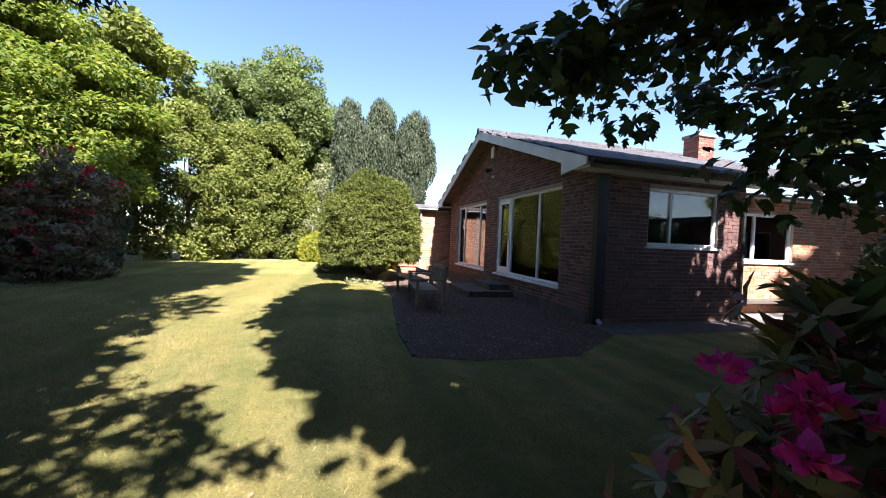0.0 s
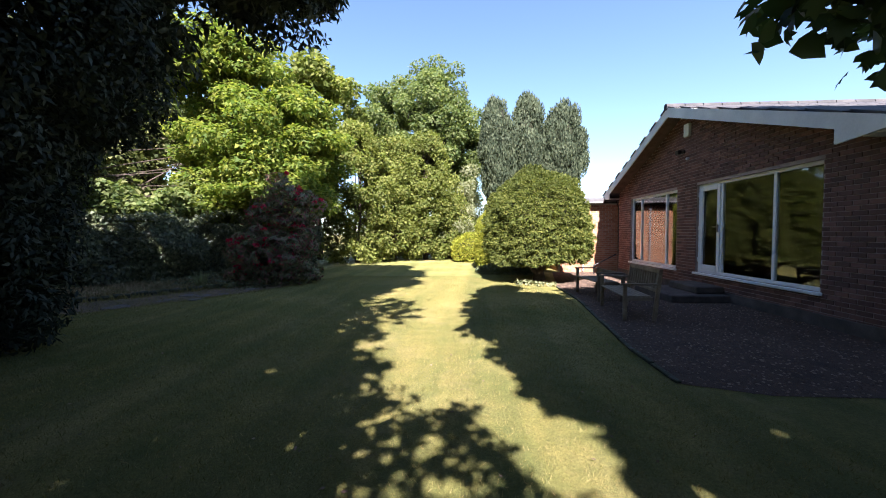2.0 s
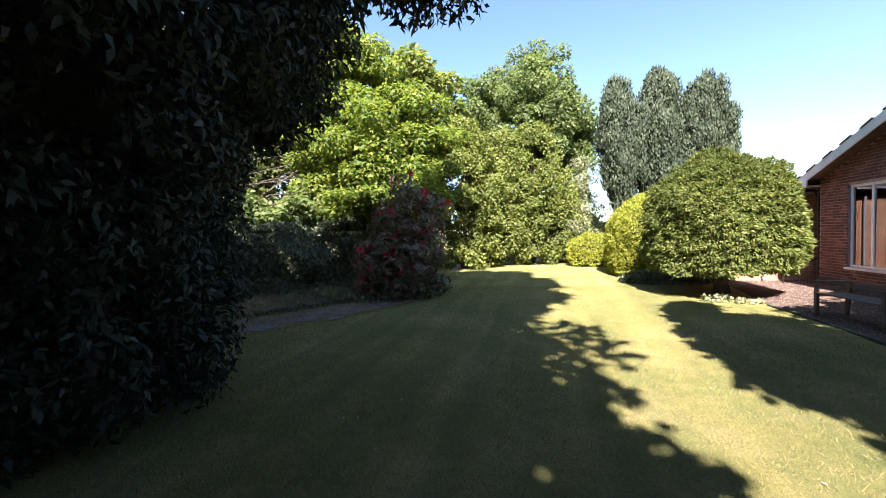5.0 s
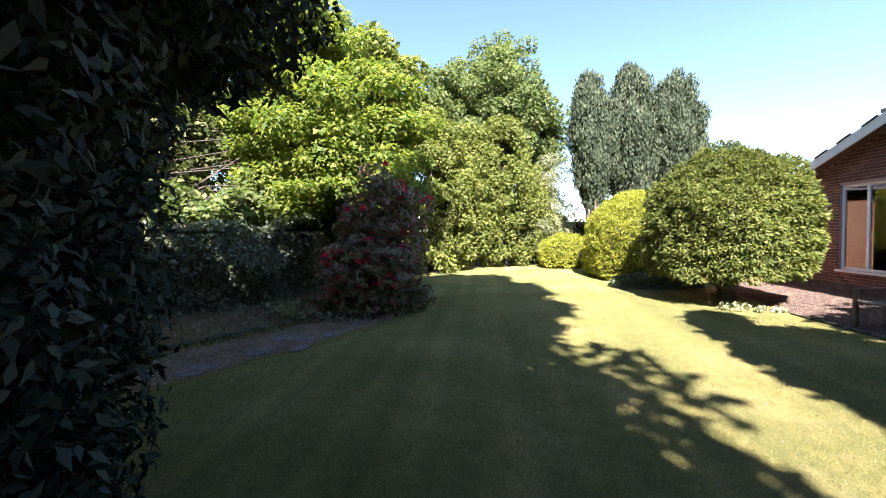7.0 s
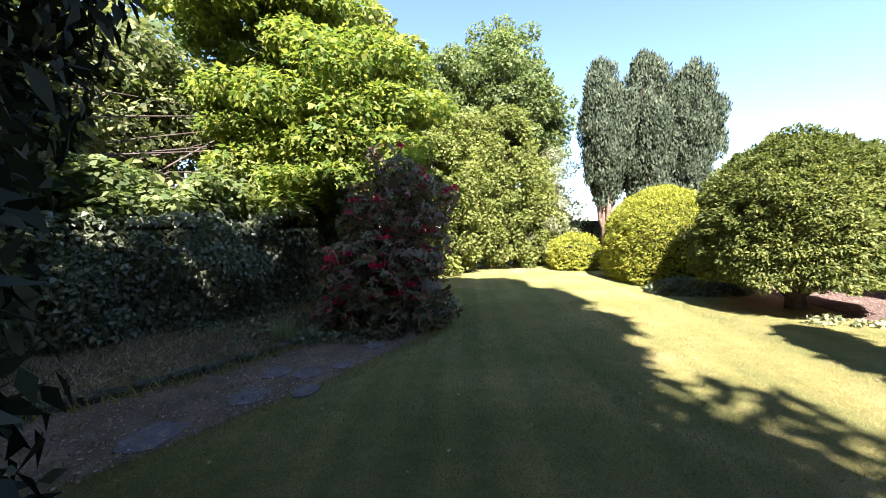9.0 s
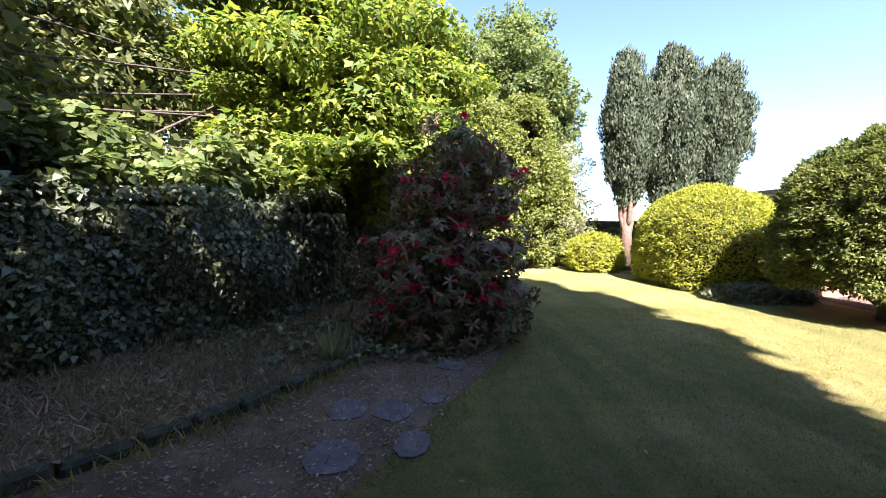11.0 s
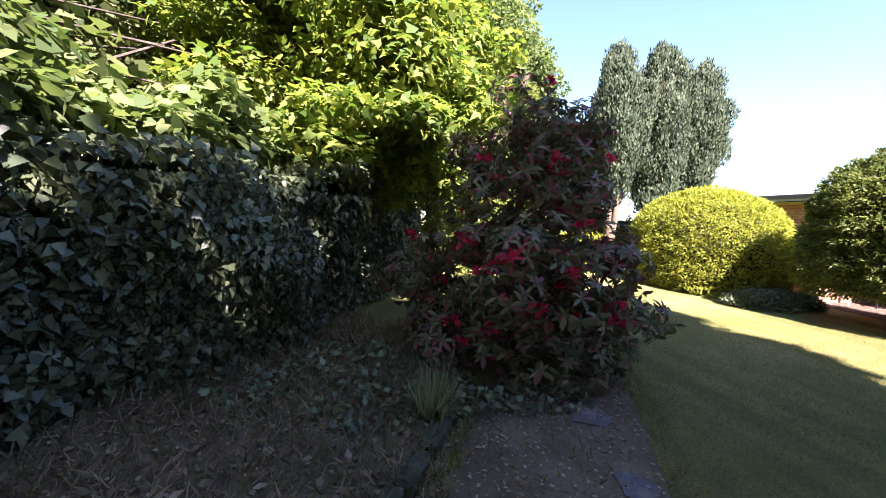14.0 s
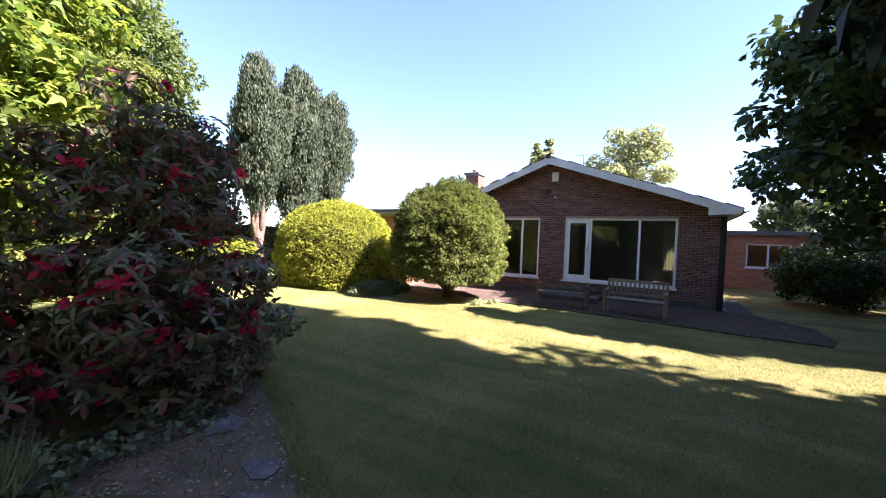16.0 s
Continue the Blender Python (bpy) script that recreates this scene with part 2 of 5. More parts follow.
M_GLASS = glass_mat()

# ---------------------------------------------------------------- mesh tools
def thing(name, x=0, y=0, z=0, label="", category="", group="", kind="", turn=0):
    ob = new(name)
    ob.empty_display_size = 0.2
    ob.matrix_basis = pose(x, y, z, 0, 0, turn)
    return tagged(ob, label, category, group, kind)


class Shape:
    """Boxes, tubes and plates gathered into one mesh."""

    def __init__(self):
        self.v, self.f = [], []

    def box(self, a, b, m=None, soft=0.0):
        (x0, y0, z0), (x1, y1, z1) = a, b
        n = len(self.v)
        if soft <= 0:
            pts = [(x, y, z) for z in (z0, z1) for y in (y0, y1) for x in (x0, x1)]
            fs = [(0, 2, 3, 1), (4, 5, 7, 6), (0, 1, 5, 4), (2, 6, 7, 3), (0, 4, 6, 2), (1, 3, 7, 5)]
        else:
            s = soft
            ring = lambda z, i: [(x0 + s * i, y0, z), (x1 - s * i, y0, z), (x1, y0 + s * i, z), (x1, y1 - s * i, z),
                                 (x1 - s * i, y1, z), (x0 + s * i, y1, z), (x0, y1 - s * i, z), (x0, y0 + s * i, z)]
            inner = lambda z: [(x0 + s, y0 + s, z), (x1 - s, y0 + s, z), (x1 - s, y0 + s, z), (x1 - s, y1 - s, z),
                               (x1 - s, y1 - s, z), (x0 + s, y1 - s, z), (x0 + s, y1 - s, z), (x0 + s, y0 + s, z)]
            pts = inner(z0) + ring(z0 + s, 1) + ring(z1 - s, 1) + inner(z1)
            fs = []
            for k in range(3):
                fs += [(8 * k + i, 8 * k + (i + 1) % 8, 8 * k + 8 + (i + 1) % 8, 8 * k + 8 + i) for i in range(8)]
            fs += [(7, 5, 3, 1), (25, 27, 29, 31)]
        self.v += [tuple(m @ Vector(p)) for p in pts] if m else pts
        self.f += [tuple(n + i for i in q) for q in fs]
        return self

    def tube(self, path, radii, sides=8, caps=True):
        path = [Vector(p) for p in path]
        if isinstance(radii, (int, float)):
            radii = [radii] * len(path)
        n = len(self.v)
        for i, p in enumerate(path):
            d = (path[min(i + 1, len(path) - 1)] - path[max(i - 1, 0)]).normalized()
            side = d.cross(Vector((0, 0, 1)) if abs(d.z) < 0.95 else Vector((0, 1, 0))).normalized()
            up = side.cross(d)
            for k in range(sides):
                a = 2 * math.pi * k / sides
                self.v.append(tuple(p + radii[i] * (math.cos(a) * side + math.sin(a) * up)))
        for i in range(len(path) - 1):
            for k in range(sides):
                a, b = n + i * sides + k, n + i * sides + (k + 1) % sides
                self.f.append((a, b, b + sides, a + sides))
        if caps:
            self.f.append(tuple(n + k for k in range(sides))[::-1])
            self.f.append(tuple(n + (len(path) - 1) * sides + k for k in range(sides)))
        return self

    def plate(self, pts, thick):
        """A flat polygon given thickness along its normal."""
        pts = [Vector(p) for p in pts]
        nrm = (pts[1] - pts[0]).cross(pts[2] - pts[0]).normalized() * thick
        n, k = len(self.v), len(pts)
        self.v += [tuple(p) for p in pts] + [tuple(p - nrm) for p in pts]
        self.f.append(tuple(range(n, n + k)))
        self.f.append(tuple(range(n + 2 * k - 1, n + k - 1, -1)))
        self.f += [(n + i, n + k + i, n + k + (i + 1) % k, n + (i + 1) % k) for i in range(k)]
        return self

    def mesh(self, name, material, smooth=False):
        me = bpy.data.meshes.new(name)
        me.from_pydata(self.v, [], self.f)
        me.materials.append(material)
        if smooth:
            me.polygons.foreach_set("use_smooth", [True] * len(me.polygons))
        me.validate()
        return me


def part(name, shape, material, parent=None, label="", kind="", smooth=False):
    """One mesh object from a Shape or a mesh, under a thing or a part. Shapes are given in the world and brought into the parent's space."""
    me = shape.mesh(name, material, smooth) if isinstance(shape, Shape) else shape
    ob = new(name, me)
    if parent is not None:
        ob.parent = parent
        if parent.data is None:
            ob.matrix_parent_inverse = parent.matrix_basis.inverted()
    return tagged(ob, label, kind=kind)


def array_mesh(name, verts, sizes, material, smooth=False):
    """A mesh of separate polygons, sizes[i] corners each, from one array of corners."""
    me = bpy.data.meshes.new(name)
    n = len(verts)
    sizes = np.asarray(sizes, np.int32)
    me.vertices.add(n)
    me.vertices.foreach_set("co", np.asarray(verts, np.float32).ravel())
    me.loops.add(n)
    me.loops.foreach_set("vertex_index", np.arange(n, dtype=np.int32))
    me.polygons.add(len(sizes))
    me.polygons.foreach_set("loop_start", np.concatenate([[0], np.cumsum(sizes)[:-1]]).astype(np.int32))
    me.update(calc_edges=True)
    me.materials.append(material)
    return me


RNG = np.random.default_rng(7)


def unit(a):
    return a / np.maximum(np.linalg.norm(a, axis=-1, keepdims=True), 1e-9)


def sphere_dirs(n):
    return unit(RNG.normal(size=(n, 3)))


# outlines in the leaf's plane: along, across, lift
DIAMOND = np.array([(0, 0, 0), (0.45, 0.3, 0.06), (1, 0, -0.05), (0.45, -0.3, 0.06)])
LONG = np.array([(0, 0, 0), (0.3, 0.13, 0.04), (0.7, 0.14, 0.03), (1, 0, -0.1), (0.7, -0.14, 0.03), (0.3, -0.13, 0.04)])
SPRAY = np.array([(0, 0, 0), (0.4, 0.2, 0.04), (1, 0.02, -0.12), (0.36, -0.2, 0.04)])
TWO = np.array([(0, 0, 0), (0.35, 0.36, 0.05), (1, 0, -0.08), (0.35, -0.36, 0.05)])
LOBED = np.array([(0, 0, 0), (0.02, 0.28, 0.03), (0.3, 0.56, 0.0), (0.4, 0.28, 0.04), (0.72, 0.42, -0.03), (0.68, 0.18, 0.03), (1, 0, -0.08),
                  (0.68, -0.18, 0.03), (0.72, -0.42, -0.03), (0.4, -0.28, 0.04), (0.3, -0.56, 0.0), (0.02, -0.28, 0.03)])
HEART = np.array([(0, 0, 0), (0.1, 0.4, 0.03), (0.55, 0.34, 0.02), (1, 0, -0.08), (0.55, -0.34, 0.02), (0.1, -0.4, 0.03)])
IVY = np.array([(0, 0, 0), (0.08, 0.42, 0.02), (0.42, 0.3, 0.05), (1, 0, -0.1), (0.42, -0.3, 0.05), (0.08, -0.42, 0.02)])
PALM = np.array([(0, 0, 0), (0.2, 0.45, -0.02), (0.42, 0.2, 0.05), (1, 0, -0.1), (0.42, -0.2, 0.05), (0.2, -0.45, -0.02)])
BLADE = np.array([(0, 0.03, 0), (0.55, 0.022, 0.05), (1, 0, 0.22), (0.55, -0.022, 0.05), (0, -0.03, 0)])
TINY = np.array([(0, 0.08, 0), (1, 0, 0.1), (0, -0.08, 0)])


def leaf_mesh(name, places, along, facing, size, outline, material):
    """Leaves at places: each points along, its face turned to facing."""
    places, along = np.asarray(places, float), unit(np.asarray(along, float))
    across = unit(np.cross(facing, along))
    up = np.cross(along, across)
    size = np.asarray(size, float)[:, None, None]
    o = outline[None]
    verts = places[:, None] + size * (o[..., :1] * along[:, None] + o[..., 1:2] * across[:, None] + o[..., 2:] * up[:, None])
    return array_mesh(name, verts.reshape(-1, 3), np.full(len(places), len(outline)), material)


def cloud(clumps, count, hollow=0.55, floor=0.05):
    """Points and outward ways in the shells of many round clumps (x, y, z, rx, ry, rz)."""
    c = np.asarray(clumps, float)
    area = c[:, 3] * c[:, 4] + c[:, 4] * c[:, 5] + c[:, 3] * c[:, 5]
    pick = RNG.choice(len(c), count, p=area / area.sum())
    d = sphere_dirs(count)
    r = (hollow + (1 - hollow) * RNG.random(count) ** 0.6)[:, None]
    p = c[pick, :3] + d * r * c[pick, 3:]
    keep = p[:, 2] > floor
    return p[keep], unit(d[keep] / c[pick[keep], 3:])


def crown_clumps(center, radii, count, size, seed, low=-0.6, spread=0.35, fill=0.25):
    """Clumps over and inside an uneven egg."""
    r = np.random.default_rng(seed)
    d = unit(r.normal(size=(count * 3, 3)))
    d = d[d[:, 2] > low][:count]
    depth = np.where(r.random(len(d)) < fill, r.uniform(0.3, 0.75, len(d)), r.uniform(1 - spread, 1.05, len(d)))
    p = np.asarray(center) + d * depth[:, None] * np.asarray(radii)
    s = size * r.uniform(0.6, 1.35, len(d))
    return np.column_stack([p, s, s, s * r.uniform(0.55, 0.85, len(d))])


def blend_ways(out, up=0.5, wild=0.7, lift=0.0):
    """Facing ways between outward, upward and chance; and ways along the leaf."""
    n = len(out)
    face = unit(out + np.array([0, 0, up]) + wild * RNG.normal(size=(n, 3)))
    along = unit(out * 0.6 + RNG.normal(size=(n, 3)) * 0.7 + np.array([0, 0, lift]))
    along = unit(along - face * np.sum(along * face, 1, keepdims=True) * 0.8)
    return along, face


def leafy(name, parent, clumps, count, size, outline, material, hollow=0.55, up=0.5, wild=0.7, lift=0.0, label="", kind="", floor=0.05):
    p, out = cloud(clumps, count, hollow, floor)
    along, face = blend_ways(out, up, wild, lift)
    me = leaf_mesh(name, p, along, face, size * RNG.uniform(0.6, 1.25, len(p)), outline, material)
    return part(name, me, None, parent, label, kind)


def limb_shape(base, top, clumps, r0, seed, limbs=10, start=0.3):
    """A tapered trunk with limbs that reach the clumps."""
    r = np.random.default_rng(seed)
    base, top = Vector(base), Vector(top)
    s = Shape()
    steps = 7
    trunk = [base.lerp(top, i / steps) + Vector((r.normal() * 0.08, r.normal() * 0.08, 0)) * (i > 0) for i in range(steps + 1)]
    rad = [r0 * (1.25 if i == 0 else 1.0) * (1 - 0.85 * i / steps) for i in range(steps + 1)]
    s.tube(trunk, rad, 9)
    pick = r.permutation(len(clumps))[:limbs]
    for k in pick:
        end = Vector(clumps[k][:3])
        u = start + (0.95 - start) * r.random()
        i = u * steps
        a = trunk[int(i)].lerp(trunk[min(int(i) + 1, steps)], i - int(i))
        if end.z < a.z - 1.0:
            a = trunk[max(1, int(i * 0.5))]
        mid = a.lerp(end, 0.5) + Vector((0, 0, 0.12 * (end - a).length))
        rr = r0 * 0.38 * (1 - 0.6 * u)
        s.tube([a, a.lerp(mid, 0.5) + Vector((0, 0, 0.05)), mid, end], [rr, rr * 0.8, rr * 0.55, rr * 0.15], 6)
    return s


def tree(name, base, top, clumps, count, size, outline, material, r0, seed, label, limbs=12, bark=None, category="tree", start=0.3, **kw):
    t = thing(name, 0, 0, 0, label, category)
    part("trunk", limb_shape(base, top, clumps, r0, seed, limbs, start), bark or M_BARK, t, smooth=True)
    leafy("crown", t, clumps, count, size, outline, material, **kw)
    return t


def blob_shape(center, radii, rings=14, sides=22, rough=0.08, seed=0, flat=None, power=2.0):
    """A closed uneven egg, cut flat below."""
    s = Shape()
    c = Vector(center)
    for i in range(rings + 1):
        a = math.pi * i / rings
        for k in range(sides):
            b = 2 * math.pi * k / sides
            d = Vector((math.sin(a) * math.cos(b), math.sin(a) * math.sin(b), math.cos(a)))
            n = 1 + rough * noise.noise(d * 2.3 + Vector((seed * 3.1, 0, 0)))
            p = Vector((c.x + d.x * radii[0] * n, c.y + d.y * radii[1] * n, c.z + d.z * radii[2] * n))
            if flat is not None:
                p.z = max(p.z, flat)
            s.v.append(tuple(p))
    for i in range(rings):
        for k in range(sides):
            a, b = i * sides + k, i * sides + (k + 1) % sides
            s.f.append((a, a + sides, b + sides, b))
    return s

# ---------------------------------------------------------------- ground
def ground_sheet():
    s = Shape()
    edges = [-600, -200, -80, -40, -24, *[-24 + 2 * i for i in range(1, 21)], 24, 40, 80, 200, 600]
    ys = [-600, -200, -80, -40, -20, *[-20 + 2 * i for i in range(1, 25)], 40, 80, 200, 600]
    for y in ys:
        for x in edges:
            s.v.append((x, y, 0.0))
    w = len(edges)
    for j in range(len(ys) - 1):
        for i in range(w - 1):
            a = j * w + i
            s.f.append((a, a + 1, a + 1 + w, a + w))
    return s


lawn = part("ground", ground_sheet(), M_LAWN)
tagged(lawn, "mown green lawn with dry yellow patches", "lawn", kind="structure")

# ---------------------------------------------------------------- house
HOUSE_Y = 9.05           # north wall
RIDGE_Y, RIDGE_Z = 4.86, 4.69
NORTH_Y = 9.35           # north eave
EAVE_Z = 2.9            # top of the tiles over the wall's edge
HEAD, SILL = 2.64, 0.54
SLOPE = (RIDGE_Z - EAVE_Z) / (RIDGE_Y + 0.42)
SLOPE_N = (RIDGE_Z - EAVE_Z) / (NORTH_Y - RIDGE_Y)


def roof_z(y):
    return RIDGE_Z - (SLOPE if y < RIDGE_Y else SLOPE_N) * abs(y - RIDGE_Y)


house = thing("house", 5, 4.7, 0, "single-storey brown brick bungalow with a low tiled gable roof", "house")


def runs(a, b, holes):
    """The stretches of a..b outside the holes."""
    out, x = [], a
    for h0, h1 in sorted(holes):
        if h0 > x:
            out.append((x, min(h0, b)))
        x = max(x, h1)
    if x < b:
        out.append((x, b))
    return [q for q in out if q[1] - q[0] > 0.015]


def courses(length, height, holes, top=None, course=0.075, brick=0.225, joint=0.012):
    """Brick rectangles (u0, u1, z0, z1) of a stretcher-bond wall."""
    out = []
    for j in range(int(height / course)):
        z0, z1 = j * course + joint / 2, (j + 1) * course - joint / 2
        u_lo, u_hi = 0.0, length
        if top:
            lim = [u for u in np.arange(0, length + 0.01, 0.03) if top(u) > z1 + 0.02]
            if not lim:
                continue
            u_lo, u_hi = lim[0], lim[-1]
        cut = [(h[0] - 0.004, h[1] + 0.004) for h in holes if h[2] < z1 and h[3] > z0]
        for a, b in runs(u_lo, u_hi, cut):
            u = math.floor(a / brick) * brick + (brick / 2 if j % 2 else 0) - brick
            while u < b:
                s, e = max(u + joint / 2, a), min(u + brick - joint / 2, b)
                if e - s > 0.03:
                    out.append((s, e, z0, z1))
                u += brick
    return out


def place_wall(name, origin, way, nrm, length, height, holes, brick_m, mortar, parent, top=None, single=None, thick=0.24):
    """A wall with real openings: a mortar body and proud bricks. single(u, z) picks the bricks that stand as parts of their own."""
    o, w, n = Vector(origin), Vector(way), Vector(nrm)
    up = Vector((0, 0, 1))
    body = Shape()
    cuts = sorted({0.0, length, *[h[0] for h in holes], *[h[1] for h in holes], *([RIDGE_Y] if top else [])})
    for a, b in zip(cuts, cuts[1:]):
        mid = (a + b) / 2
        spans = runs(0, height, [(h[2], h[3]) for h in holes if h[0] <= mid <= h[1]])
        for z0, z1 in spans:
            za = zb = z1
            if top and z1 >= height - 1e-6:
                za, zb = top(a), top(b)
            pts = [o + w * a + up * z0, o + w * b + up * z0, o + w * b + up * zb, o + w * a + up * za]
            if (pts[1] - pts[0]).cross(pts[2] - pts[0]).dot(n) < 0:
                pts.reverse()
            body.plate(pts, thick)
    wall = part(name, body, mortar, parent)
    rest, shared, k = Shape(), {}, 0
    rot = Matrix((w, n, up)).transposed().to_4x4()
    r = random.Random(len(name) * 7 + int(length * 10))
    loose = []
    for u0, u1, z0, z1 in courses(length, height, holes, top):
        proud = 0.008 + 0.005 * r.random()
        if single and single((u0 + u1) / 2, z0) and k < 300:
            key = round(u1 - u0, 2)
            loose.append((key, o + w * u0 + up * z0, proud))
            k += 1
        else:
            rest.box((u0, -0.02, z0), (u1, proud, z1), Matrix.Translation(o) @ rot)
    if rest.v:
        part("brick_rest", rest, brick_m, wall, kind="stuff")
    for key, at, proud in loose:
        if key not in shared:
            shared[key] = Shape().box((0, -0.02, 0), (key, 0.011, 0.063), None, 0.004).mesh("brick", brick_m)
        b = part("brick", shared[key], None, wall)
        b.matrix_basis = Matrix.Translation(at) @ rot
    return wall


W1 = (1.03, 4.33, SILL, HEAD)
W2 = (5.2, 8.04, SILL, HEAD)
W3 = (1.2, 2.92, 1.46, 2.56)
wall_top = lambda y: roof_z(y) - 0.1
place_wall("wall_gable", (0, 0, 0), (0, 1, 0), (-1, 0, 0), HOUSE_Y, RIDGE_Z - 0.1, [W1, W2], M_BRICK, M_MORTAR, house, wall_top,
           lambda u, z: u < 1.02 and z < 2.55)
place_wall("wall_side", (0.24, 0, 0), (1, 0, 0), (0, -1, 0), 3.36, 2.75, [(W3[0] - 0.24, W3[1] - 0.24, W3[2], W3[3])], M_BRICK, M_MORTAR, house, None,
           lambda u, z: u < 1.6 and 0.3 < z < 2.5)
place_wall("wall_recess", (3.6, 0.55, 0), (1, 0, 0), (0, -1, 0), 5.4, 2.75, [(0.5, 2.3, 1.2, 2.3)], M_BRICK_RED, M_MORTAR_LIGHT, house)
closing = Shape()
closing.box((3.36, 0.24, 0), (3.6, 0.79, 2.75))
closing.box((0.24, HOUSE_Y - 0.24, 0), (9.0, HOUSE_Y, 2.7))
closing.box((8.76, 0.79, 0), (9.0, HOUSE_Y - 0.24, 2.7))
part("wall_back", closing, M_BRICK, house)

# plinth ledge and paving strip along the gable
part("plinth", Shape().box((-0.035, 0.02, 0.0), (-0.002, HOUSE_Y, 0.2), None, 0.008), M_PATH, house, "low dark rendered plinth")

# interior
inside = Shape()
inside.box((0.24, 0.24, 0.3), (8.7, HOUSE_Y - 0.24, 0.36))
part("interior_floor", inside, M_CARPET, house)
inside = Shape()
inside.box((4.8, 0.8, 0.36), (4.9, HOUSE_Y - 0.25, 2.6))
inside.box((0.3, 4.75, 0.36), (4.8, 4.85, 2.6))
part("interior_wall", inside, M_PLASTER, house)
part("interior_ceiling", Shape().box((0.24, 0.24, 2.62), (8.7, HOUSE_Y - 0.24, 2.66)), M_PLASTER, house)


def roof_tiles(side):
    """Rows of overlapping tiles on one slope: side -1 is the south, 1 the north."""
    s = Shape()
    run = RIDGE_Y + 0.45 if side < 0 else NORTH_Y + 0.03 - RIDGE_Y
    ang = math.atan(SLOPE if side < 0 else SLOPE_N)
    length = run / math.cos(ang)
    rows, wide = 15, 0.3
    r = random.Random(5 + side)
    m0 = Matrix.Translation((-0.5, RIDGE_Y, RIDGE_Z)) @ (Matrix.Identity(4) if side > 0 else Matrix.Diagonal((1, -1, 1, 1)))
    m0 = m0 @ Matrix.Rotation(-ang, 4, "X")
    for j in range(rows):
        a = length * j / rows
        for i in range(32):
            x = i * wide + (0.15 if j % 2 else 0)
            lift = 0.004 * r.random()
            tilt = m0 @ Matrix.Translation((x, a, 0.0)) @ Matrix.Rotation(-0.035, 4, "X")
            s.box((0.003, -0.05, -0.004 + lift), (wide - 0.003, length / rows + 0.01, 0.026 + lift), tilt)
    return s


roof = part("roof", Shape().plate([(-0.42, RIDGE_Y, RIDGE_Z - 0.03), (9.3, RIDGE_Y, RIDGE_Z - 0.03), (9.3, -0.42, EAVE_Z - 0.03), (-0.42, -0.42, EAVE_Z - 0.03)][::-1], 0.06)
            .plate([(-0.42, RIDGE_Y, RIDGE_Z - 0.03), (9.3, RIDGE_Y, RIDGE_Z - 0.03), (9.3, NORTH_Y, EAVE_Z - 0.03), (-0.42, NORTH_Y, EAVE_Z - 0.03)], 0.06), M_TILE, house)
part("tile_south", roof_tiles(-1), M_TILE, roof, kind="stuff")
part("tile_north", roof_tiles(1), M_TILE, roof, kind="stuff")
ridge = Shape()
for i in range(22):
    ridge.tube([(-0.52 + i * 0.45, RIDGE_Y, RIDGE_Z + 0.0), (-0.52 + i * 0.45 + 0.43, RIDGE_Y, RIDGE_Z + 0.006)], 0.085, 10)
part("ridge_tile", ridge, M_TILE, roof, kind="stuff")


def barge(side):
    s = Shape()
    y_end = -0.42 if side < 0 else NORTH_Y
    y_box = 0.34 if side < 0 else HOUSE_Y - 0.25
    x = -0.47
    zr, ze = RIDGE_Z - 0.01, EAVE_Z - 0.01
    zb = roof_z(y_box)
    d = 0.24
    pts = [(x, RIDGE_Y, zr), (x, y_end, ze), (x, y_end, ze - 0.12), (x, y_box, ze - 0.19), (x, y_box, zb - d), (x, RIDGE_Y, zr - d)]
    a = [Vector(p) for p in pts]
    if side > 0:
        a.reverse()
    s.plate([tuple(p) for p in a], 0.03)
    return s


for side in (-1, 1):
    part("bargeboard", barge(side), M_BARGE, roof, "white painted bargeboard")
    y0, y1 = (0.02, -0.4) if side < 0 else (HOUSE_Y - 0.02, NORTH_Y - 0.02)
    part("soffit", Shape().box((-0.43, min(y0, y1), EAVE_Z - 0.17), (3.9 if side < 0 else 9.2, max(y0, y1), EAVE_Z - 0.13)), M_BARGE, roof)
soff = Shape()
for side in (-1, 1):
    ye = 0.2 if side < 0 else HOUSE_Y - 0.1
    pts = [(-0.44, RIDGE_Y, RIDGE_Z - 0.13), (0.0, RIDGE_Y, RIDGE_Z - 0.13), (0.0, ye, roof_z(ye) - 0.13), (-0.44, ye, roof_z(ye) - 0.13)]
    soff.plate(pts if side < 0 else pts[::-1], 0.02)
part("verge_soffit", soff, M_WOOD_DARK, roof)
part("fascia", Shape().box((-0.43, -0.445, EAVE_Z - 0.18), (9.2, -0.42, EAVE_Z - 0.03)), M_WOOD_DARK, roof)


def gutter_shape(x0, x1, y, z, r=0.06):
    s = Shape()
    n = 8
    for x in (x0, x1):
        for rr in (r, r - 0.006):
            for i in range(n + 1):
                a = math.pi + math.pi * i / n
                s.v.append((x, y + rr * math.cos(a), z + rr * math.sin(a)))
    k = n + 1
    for i in range(n):
        s.f += [(i, i + 1, 2 * k + i + 1, 2 * k + i), (k + i, 3 * k + i, 3 * k + i + 1, k + i + 1)]
    for a, b, c, d in ((0, k, 3 * k, 2 * k), (n, 2 * k + n, 3 * k + n, k + n)):
        s.f.append((a, b, c, d))
    s.f += [tuple(list(range(0, k)) + list(range(2 * k - 1, k - 1, -1))), tuple((list(range(2 * k, 3 * k)) + list(range(4 * k - 1, 3 * k - 1, -1)))[::-1])]
    return s


